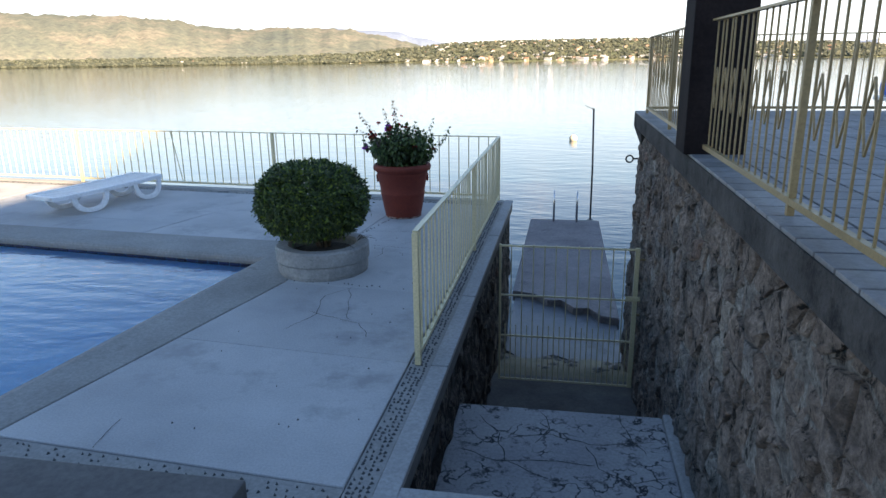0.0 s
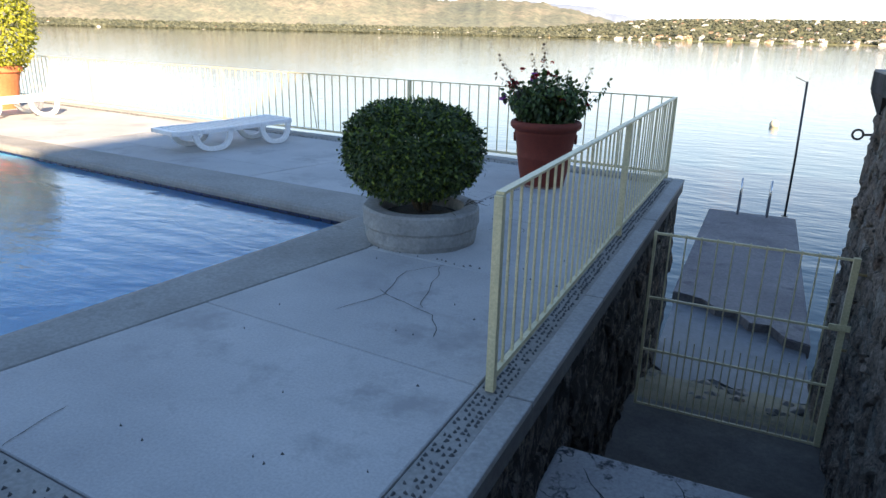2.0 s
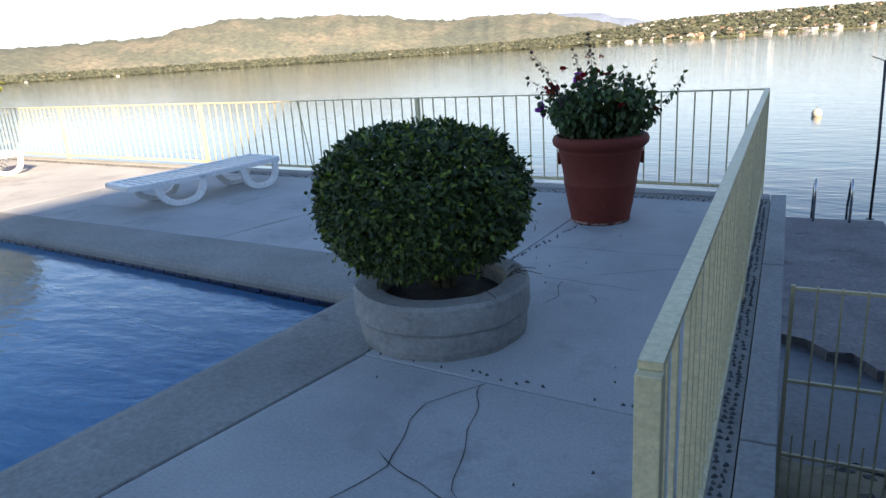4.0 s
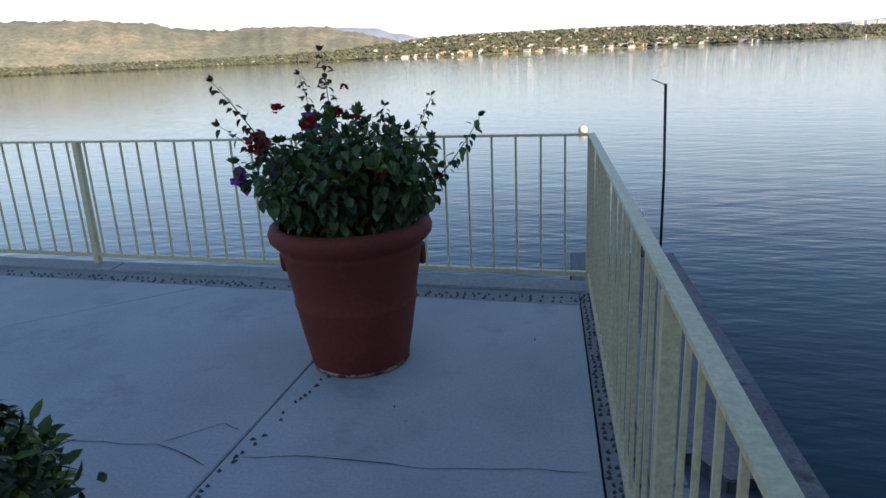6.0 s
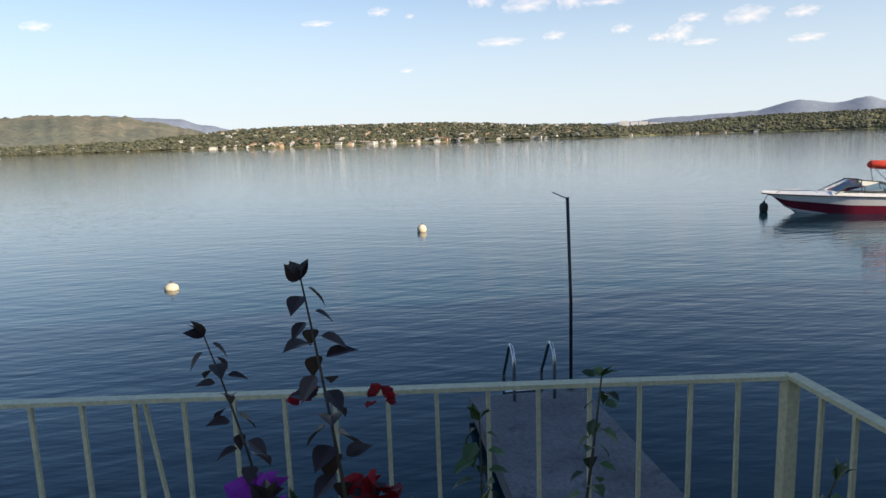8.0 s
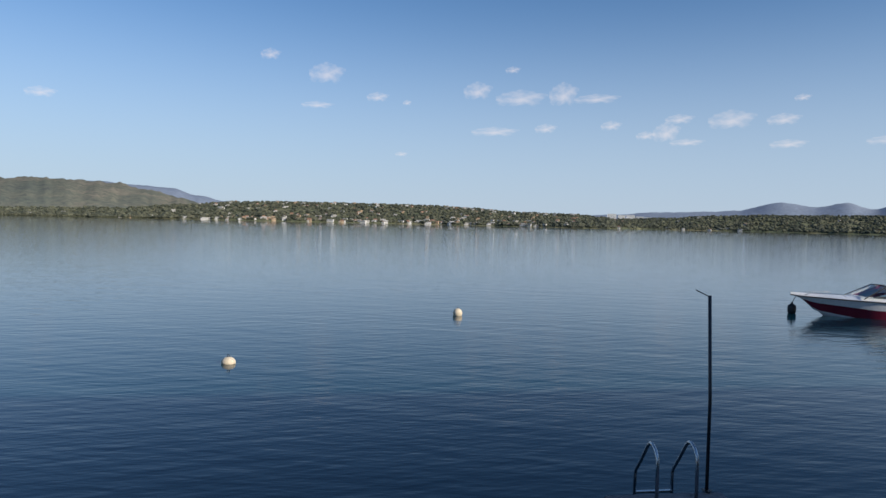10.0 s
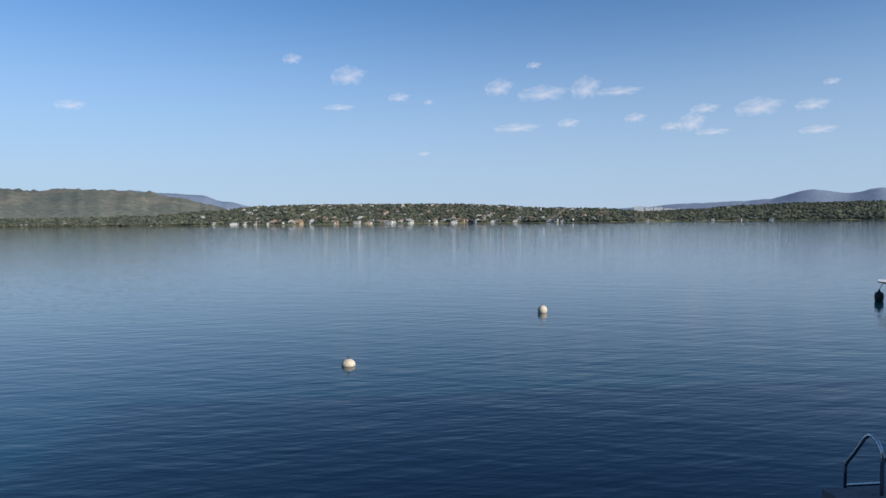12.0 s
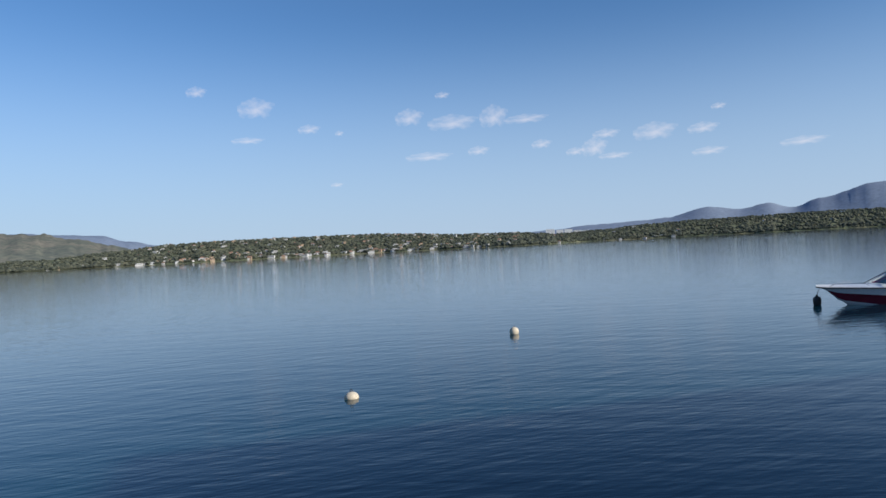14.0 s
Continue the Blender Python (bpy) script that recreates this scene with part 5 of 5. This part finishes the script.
# ---------------------------------------------------------------- loungers
def lounger(at, turn):
    """A white moulded plastic sun lounger, its length along local x."""
    c = thing("sun_lounger", at, "white moulded plastic sun lounger lying flat", "lounger", "sun loungers", turn=turn)
    length, half, z = 1.88, 0.33, 0.31
    bm = bmesh.new()
    for sy in (-1, 1):
        prev = None
        for i in range(19):
            f = i / 18
            x = length * f
            zz = z + 0.05 * max(0, f - 0.35) ** 1.2 - 0.015 * (1 - f)
            hw = half - 0.05 * max(0, (0.12 - f) / 0.12) ** 2
            cur = [bm.verts.new((x, sy * (hw - dx), zz + dz)) for dx, dz in ((0.0, -0.05), (0.0, 0.0), (0.015, 0.012), (0.065, 0.01), (0.07, -0.035))]
            if prev:
                for k in range(5):
                    bm.faces.new((prev[k], prev[(k + 1) % 5], cur[(k + 1) % 5], cur[k]))
            else:
                bm.faces.new(cur)
            prev = cur
        bm.faces.new(prev)
    part("side_frame", bm, M_WHITE, c)
    for f in (0.0, 0.985):
        x = length * f
        zz = z + 0.05 * max(0, f - 0.35) ** 1.2 - 0.015 * (1 - f)
        part("end_bar", boxed(x, x + 0.06, -half + 0.05, half - 0.05, zz - 0.045, zz + 0.01, bevel=0.01), M_WHITE, c)
    slat = mesh_of("slat", boxed(-0.036, 0.036, -half + 0.06, half - 0.06, -0.014, 0.004, bevel=0.004), M_WHITE)
    for i in range(21):
        f = (i + 1) / 22
        x = length * f
        ob = new("slat", slat)
        ob.parent = c
        ob.matrix_local = pose(x, 0, z + 0.05 * max(0, f - 0.35) ** 1.2 - 0.015 * (1 - f), 0, 8, 0)
    # looped legs: a thick band from the frame to the floor and back
    for sy in (-1, 1):
        for x0, x1 in ((0.30, 0.88), (1.36, 1.86)):
            bm = bmesh.new()
            xm, a, outer, inner = (x0 + x1) / 2, (x1 - x0) / 2, [], []
            for k in range(15):
                q = math.pi * k / 14
                cx, sz = math.copysign(abs(math.cos(q)) ** 0.8, math.cos(q)), math.sin(q) ** 0.7
                lean = 0.05 * (1 - sz)
                outer.append((xm - a * cx - lean * (cx > 0), (z - 0.01) * (1 - sz)))
                inner.append((xm - (a - 0.075) * cx - lean * (cx > 0), z - 0.01 - (z - 0.075) * sz))
            rows = []
            for (a, b), (p, q) in zip(outer, inner):
                rows.append([bm.verts.new(v) for v in ((a, sy * half, b), (a, sy * (half - 0.05), b), (p, sy * (half - 0.05), q), (p, sy * half, q))])
            for r0, r1 in zip(rows, rows[1:]):
                for k in range(4):
                    bm.faces.new((r0[k], r0[(k + 1) % 4], r1[(k + 1) % 4], r1[k]))
            bm.faces.new(rows[0])
            bm.faces.new(rows[-1])
            bmesh.ops.bevel(bm, geom=[e for e in bm.edges if e.is_manifold], offset=0.006, segments=1, affect="EDGES")
            part("leg", bm, M_WHITE, c)
    return c


lounger((-6.23, -1.90, 0.0), 74.8)
lounger((-11.5, -1.75, 0.0), 80)

# ---------------------------------------------------------------- planter and clipped bush
PC = (-1.445, -3.66)
planter = thing("planter", (*PC, fz(-1.4)), "round low grey concrete planter, cracked", "planter")
bm = bmesh.new()
rings = lathe(bm, [(0.443, 0.0), (0.456, 0.04), (0.460, 0.13), (0.473, 0.15), (0.475, 0.272), (0.463, 0.292), (0.350, 0.288), (0.330, 0.262), (0.32, 0.18)], 56, 0.03)
bm.faces.new(rings[-1])
part("ring", bm, M_PLANTER, planter, smooth=False)
bm = bmesh.new()
rings = lathe(bm, [(0.322, 0.20), (0.2, 0.235), (0.05, 0.25)], 24)
bm.faces.new(rings[-1])
part("soil", bm, M_SOIL, planter)


def leaf(verts, faces, p, d, up, l, w, fold=0.25, droop=0.15):
    """One pointed folded leaf: at p along d, its face towards up."""
    d = d.normalized()
    s = d.cross(up)
    if s.length < 1e-4:
        s = d.orthogonal()
    s.normalize()
    u = s.cross(d)
    b = len(verts)
    for t, ww, h in ((0, 0, 0), (0.35, 1, fold), (0.35, 0, 0), (0.35, -1, fold), (0.72, 0.72, fold * 0.6), (0.72, 0, 0), (0.72, -0.72, fold * 0.6), (1, 0, -0.2)):
        verts.append(p + d * (l * t) + s * (ww * w / 2) + u * (h * w / 2 - droop * l * t * t))
    faces.extend(((b, b + 2, b + 1), (b, b + 3, b + 2), (b + 1, b + 2, b + 5, b + 4), (b + 2, b + 3, b + 6, b + 5), (b + 4, b + 5, b + 7), (b + 5, b + 6, b + 7)))


def broad_leaf(verts, faces, p, d, up, l, w, fold=0.25, droop=0.3):
    """A rounded, pointed leaf with a smooth outline, drooping towards its tip."""
    d = d.normalized()
    s = d.cross(up)
    if s.length < 1e-4:
        s = d.orthogonal()
    s.normalize()
    u = s.cross(d)
    base = len(verts)
    rows = ((0.0, 0.03), (0.08, 0.5), (0.2, 0.88), (0.38, 1.0), (0.56, 0.86), (0.74, 0.54), (0.9, 0.2), (1.0, 0.02))
    for t, k in rows:
        for side in (-1, 0, 1):
            verts.append(p + d * (l * t) + s * (side * k * w / 2) + u * (abs(side) * k * fold * w / 2 - droop * l * t * t))
    for i in range(len(rows) - 1):
        a = base + 3 * i
        faces.extend(((a, a + 1, a + 4, a + 3), (a + 1, a + 2, a + 5, a + 4)))


def mesh_from(name, verts, faces, material):
    me = bpy.data.meshes.new(name)
    me.from_pydata([tuple(v) for v in verts], [], faces)
    me.materials.append(material)
    return me


def clipped_bush(at, rx, ry, rz, zc, count, size, material, label, seed):
    r = random.Random(seed)
    b = thing("clipped_bush", at, label, "bush")
    bm = bmesh.new()
    for i in range(7):
        a = i * 0.9
        tube(bm, [(0.1 + 0.05 * math.cos(a), 0.05 * math.sin(a), 0), (0.08 + 0.12 * math.cos(a), 0.12 * math.sin(a), 0.22), (rx * 0.7 * math.cos(a), ry * 0.7 * math.sin(a), zc + 0.1)], [0.02, 0.015, 0.005], 6)
    part("stem", bm, M_BARK, b)
    verts, faces = [], []
    for i in range(count):
        th, cz = r.uniform(0, 6.2832), r.uniform(-0.92, 1)
        sr = math.sqrt(max(0, 1 - cz * cz)) ** 0.76
        n = Vector((math.cos(th) * sr, math.sin(th) * sr, cz))
        k = (r.random() ** 0.35) * 0.36 + 0.66
        bumpy = 1 + 0.075 * noise.noise(n * 2.7) + 0.06 * noise.noise(n * 7)
        if r.random() < 0.02:
            k += r.uniform(0.03, 0.11)
        p = Vector((n.x * rx, n.y * ry, n.z * rz)) * k * bumpy + Vector((0, 0, zc))
        d = n * 0.7 + Vector((r.uniform(-1, 1), r.uniform(-1, 1), r.uniform(-1.1, 0.9)))
        leaf(verts, faces, p, d, n + Vector((r.uniform(-0.6, 0.6), r.uniform(-0.6, 0.6), r.uniform(0.1, 0.9))), size * r.uniform(0.55, 1.35), size * r.uniform(0.4, 0.6))
    ob = new("crown", mesh_from("crown", verts, faces, material))
    ob.parent = b
    return b


clipped_bush((PC[0] - 0.085, PC[1], 0.24), 0.548, 0.55, 0.375, 0.482, 27000, 0.038, M_LEAF, "dense round clipped dark green bush in a planter", 21)
litter = random.Random(6)
verts, faces = [], []
bm = bmesh.new()
for i in range(9):
    a = litter.uniform(-1.2, 0.9)
    p = Vector((PC[0] + 0.36 * math.cos(a), PC[1] + 0.36 * math.sin(a), 0.30))
    e = p + Vector((math.cos(a + litter.uniform(-0.6, 0.6)), math.sin(a + litter.uniform(-0.6, 0.6)), litter.uniform(-0.15, 0.3))) * litter.uniform(0.06, 0.2)
    tube(bm, [p, (p + e) / 2 + Vector((0, 0, 0.03)), e], 0.0022, 4)
tagged(new("twigs", mesh_of("twigs", bm, M_BARK)), "dry fallen twigs poking out of the planter", "twigs", kind="stuff")

# second planter, in the sun at the far end
sp = thing("square_planter", (-12.8, 0.0, 0.0), "large orange terracotta planter in the sun", "planter")
sp.scale = (1.1, 1.1, 1.1)
bm = bmesh.new()
rings = lathe(bm, [(0.40, 0.0), (0.46, 0.45), (0.50, 0.62), (0.54, 0.64), (0.54, 0.74), (0.47, 0.74), (0.46, 0.66)], 36)
bm.faces.new(rings[-1])
part("body", bm, M_ORANGE, sp)
clipped_bush((-12.8, 0.0, 0.70), 0.93, 0.88, 0.93, 0.88, 5200, 0.09, M_LEAF_Y, "large sunlit yellow-green flowering shrub in a planter", 5)

# ---------------------------------------------------------------- terracotta pot with bougainvillea
POT = (-1.20, -1.135)
pot = thing("flower_pot", (*POT, fz(-1.15)), "large dark red terracotta flower pot, pale foot", "pot")
pot.scale = (1.035, 1.035, 1.035)
bm = bmesh.new()
rings = lathe(bm, [(0.20, 0.0), (0.232, 0.012), (0.236, 0.03), (0.262, 0.16), (0.285, 0.30), (0.290, 0.312), (0.292, 0.330), (0.288, 0.342), (0.300, 0.42), (0.325, 0.56), (0.331, 0.57), (0.331, 0.585), (0.33, 0.60), (0.352, 0.612), (0.374, 0.635), (0.380, 0.665), (0.368, 0.695), (0.345, 0.705), (0.325, 0.695), (0.318, 0.66), (0.31, 0.60)], 64)
bm.faces.new(rings[-1])
bm.faces.new(rings[0][::-1])
pot_body = part("body", bm, M_TERRA, pot, smooth=True)
# thin pale ring round the foot, blotched with the pot's red
bm = bmesh.new()
lathe(bm, [(0.225, 0.0), (0.2370, 0.010), (0.2385, 0.026)], 64, 0.006)
part("chipped_foot", bm, M_FOOT, pot_body, "pale blotched foot rim")
for a in (0.25, 3.3):
    bm = bmesh.new()
    tube(bm, [(0.325 * math.cos(a + q), 0.325 * math.sin(a + q), z) for q, z in ((-0.09, 0.56), (-0.06, 0.50), (0, 0.475), (0.06, 0.50), (0.09, 0.56))], 0.017, 8)
    part("handle", bm, M_TERRA, pot_body, smooth=True)
bm = bmesh.new()
rings = lathe(bm, [(0.318, 0.62), (0.2, 0.645), (0.05, 0.65)], 24)
bm.faces.new(rings[-1])
part("soil", bm, M_SOIL, pot)

plant = thing("bougainvillea", (0, 0, 0.026), "bougainvillea with red and purple bracts in a pot", "plant")
rng = random.Random(17)


def shoot(base, tip, lean, leaves, size, material, thick=0.006, bare=0.0, flowers=()):
    """One stem with leaves along it, bowing sideways by lean; flowers: fractions along the stem and colours."""
    base, tip = Vector(base), Vector(tip)
    mid = (base + tip) / 2 + Vector(lean)
    pts = []
    for i in range(13):
        f = i / 12
        pts.append(base * (1 - f) ** 2 + mid * 2 * f * (1 - f) + tip * f * f)
    bm = bmesh.new()
    tube(bm, pts, [thick * (1 - 0.75 * i / 12) for i in range(13)], 6)
    st = part("stem", bm, M_BARK, plant)
    verts, faces = [], []
    ang = rng.uniform(0, 6)
    for i in range(leaves):
        f = bare + (1 - bare) * (i + 0.5) / leaves
        k = min(11, int(f * 12))
        p = pts[k].lerp(pts[k + 1], f * 12 - k)
        t = (pts[k + 1] - pts[k]).normalized()
        ang += 2.4 + rng.uniform(-0.5, 0.5)
        side = t.orthogonal().normalized()
        side = side * math.cos(ang) + t.cross(side) * math.sin(ang)
        d = side * 0.75 + t * rng.uniform(-0.1, 0.4) + Vector((0, 0, rng.uniform(-1.0, 0.05)))
        s = size * (1.05 - 0.38 * f) * rng.uniform(0.75, 1.2)
        stalk = p + d.normalized() * 0.012
        (broad_leaf if material is M_LEAF_TIP else leaf)(verts, faces, stalk, d, Vector((0, 0, 0.6)) + side * 0.9, s, s * rng.uniform(0.62, 0.78), 0.3, 0.25)
    for k in range(4):
        d = (pts[-1] - pts[-3]).normalized() + Vector((rng.uniform(-0.9, 0.9), rng.uniform(-0.9, 0.9), rng.uniform(-0.3, 0.6)))
        (broad_leaf if material is M_LEAF_TIP else leaf)(verts, faces, pts[-1], d, Vector((rng.uniform(-1, 1), rng.uniform(-1, 1), 0.6)), size * 0.62, size * 0.42, 0.3, 0.2)
    ob = new("leaves", mesh_from("leaves", verts, faces, material))
    ob.parent = plant
    for f, m in flowers:
        k = min(11, int(f * 12))
        bract(pts[k].lerp(pts[k + 1], f * 12 - k), m)


def bract(p, material, size=0.042):
    verts, faces = [], []
    for i in range(9):
        d = Vector((rng.uniform(-1, 1), rng.uniform(-1, 1), rng.uniform(-0.5, 1)))
        leaf(verts, faces, Vector(p) + d.normalized() * 0.008, d, Vector((rng.uniform(-1, 1), rng.uniform(-1, 1), 1)), size * rng.uniform(0.7, 1.0), size * 1.05, 0.6, -0.25)
    ob = new("flower", mesh_from("flower", verts, faces, material))
    ob.parent = plant


PX, PY = POT
R, V = M_FLOWER, M_PURPLE
shoot((PX - 0.05, PY, 0.66), (-1.367, -0.84, 1.485), (0.02, 0.0, 0.02), 44, 0.058, M_LEAF_TIP, 0.0055, 0.35, [(0.6, R)])
shoot((PX - 0.12, PY + 0.02, 0.66), (-1.544, -0.70, 1.37), (0.05, 0, 0.04), 40, 0.055, M_LEAF_TIP, 0.005, 0.35, [(0.5, R)])
shoot((PX - 0.05, PY - 0.05, 0.66), (-1.42, -0.95, 1.20), (0.05, 0, 0.04), 12, 0.06, M_LEAF_TIP, 0.006, 0.5)
shoot((PX - 0.14, PY - 0.10, 0.66), (-1.68, -1.40, 1.37), (0.03, 0.02, 0.06), 30, 0.056, M_LEAF_TIP, 0.006, 0.35, [(0.55, R)])
shoot((PX - 0.14, PY, 0.66), (-1.80, -1.15, 1.16), (0.02, 0, 0.10), 12, 0.062, M_LEAF_TIP, 0.005, 0.4, [(0.6, R)])
shoot((PX + 0.14, PY + 0.04, 0.66), (-0.58, -0.95, 1.15), (0.06, 0, -0.08), 32, 0.06, M_LEAF_B, 0.006, 0.35, [(0.5, R)])
shoot((PX + 0.10, PY + 0.08, 0.66), (-0.85, -0.68, 1.24), (0.02, 0, 0.0), 38, 0.052, M_LEAF_B, 0.006, 0.35, [])
shoot((PX + 0.05, PY, 0.66), (-1.09, -0.74, 1.20), (0.0, 0, 0.04), 36, 0.054, M_LEAF_B, 0.005, 0.35)
shoot((PX + 0.02, PY - 0.06, 0.66), (-1.13, -1.12, 1.22), (0.0, 0, 0.04), 16, 0.06, M_LEAF_B, 0.005, 0.35)
shoot((PX - 0.14, PY - 0.06, 0.66), (-1.66, -1.29, 0.92), (-0.03, 0, 0.12), 18, 0.06, M_LEAF_B, 0.005, 0.2)
for i in range(115):
    a = rng.uniform(0, 6.283)
    q = rng.random() ** 0.55
    h = 0.80 + 0.42 * rng.random() ** 0.75 * (1.12 - 0.5 * q)
    tip = (PX + 0.50 * q * math.cos(a) - 0.04, PY + 0.42 * q * math.sin(a), h)
    shoot((PX + 0.2 * q * math.cos(a), PY + 0.2 * q * math.sin(a), 0.65), tip, (0.06 * math.cos(a), 0.06 * math.sin(a), 0.07), 27, 0.08, M_LEAF_B, 0.005, 0.1)
for p in ((-1.50, -1.15, 1.22), (-1.60, -1.22, 1.10), (-1.58, -1.28, 1.05), (-1.27, -0.93, 1.19), (-1.29, -0.91, 1.17), (-1.18, -1.0, 1.15), (-1.34, -1.2, 1.16), (-0.98, -1.32, 0.93)):
    bract(p, R)
for p in ((-1.37, -0.86, 1.31), (-1.26, -0.86, 1.30), (-1.05, -0.9, 1.1)):
    bract(p, R, 0.022)
for p in ((-1.45, -0.86, 1.14), (-1.46, -0.84, 1.11), (-1.66, -1.3, 0.93), (-1.67, -1.28, 0.89)):
    bract(p, V, 0.058)
leafy = random.Random(33)
for p in ((-0.99, -1.42, 0.98), (-1.12, -1.4, 0.93)):
    verts, faces = [], []
    for k in range(7):
        d = Vector((leafy.uniform(-1, 1), leafy.uniform(-1, 1), leafy.uniform(-0.2, 0.8)))
        leaf(verts, faces, Vector(p), d, Vector((0, -0.4, 1)), 0.085, 0.055)
    ob = new("leaves", mesh_from("leaves", verts, faces, M_LEAF))
    ob.parent = plant

# blue seat on the upper terrace
seat = thing("garden_bench", (4.42, -2.3, UP), "low white bench with a blue cushion and dark legs", "bench")
part("seat", boxed(-0.3, 0.5, -0.22, 0.22, 0.22, 0.26, bevel=0.012), M_WHITE, seat)
part("cushion", boxed(-0.27, 0.47, -0.2, 0.2, 0.262, 0.42, bevel=0.05), M_BLUE, seat, "plump blue cushion")
for x in (-0.25, 0.45):
    for y in (-0.18, 0.18):
        part("leg", boxed(x - 0.022, x + 0.022, y - 0.022, y + 0.022, 0, 0.221, bevel=0.004), M_BLACKPIPE, seat)

# unseen block added behind, sized so that its shade lies over the terrace
house = thing("house", label="unseen plain block added to shade the terrace", category="house", kind="structure")
part("wall", boxed(17.7, 70, -70, -12, -2, 14), M_SHADE_BLOCK, house)
part("roof", boxed(17.7, 70.3, -70.3, -11.8, 14, 14.1), M_SHADE_BLOCK, house)
bm = bmesh.new()
box(bm, -60, 2.0, -60, -12.0, -2.5, 0.0)
box(bm, 2.0, 60, -60, -14.0, -2.5, UP - 0.02)
tagged(new("ground_behind", mesh_of("ground_behind", bm, M_COPING)), "paved ground behind the terrace", "ground", kind="structure")
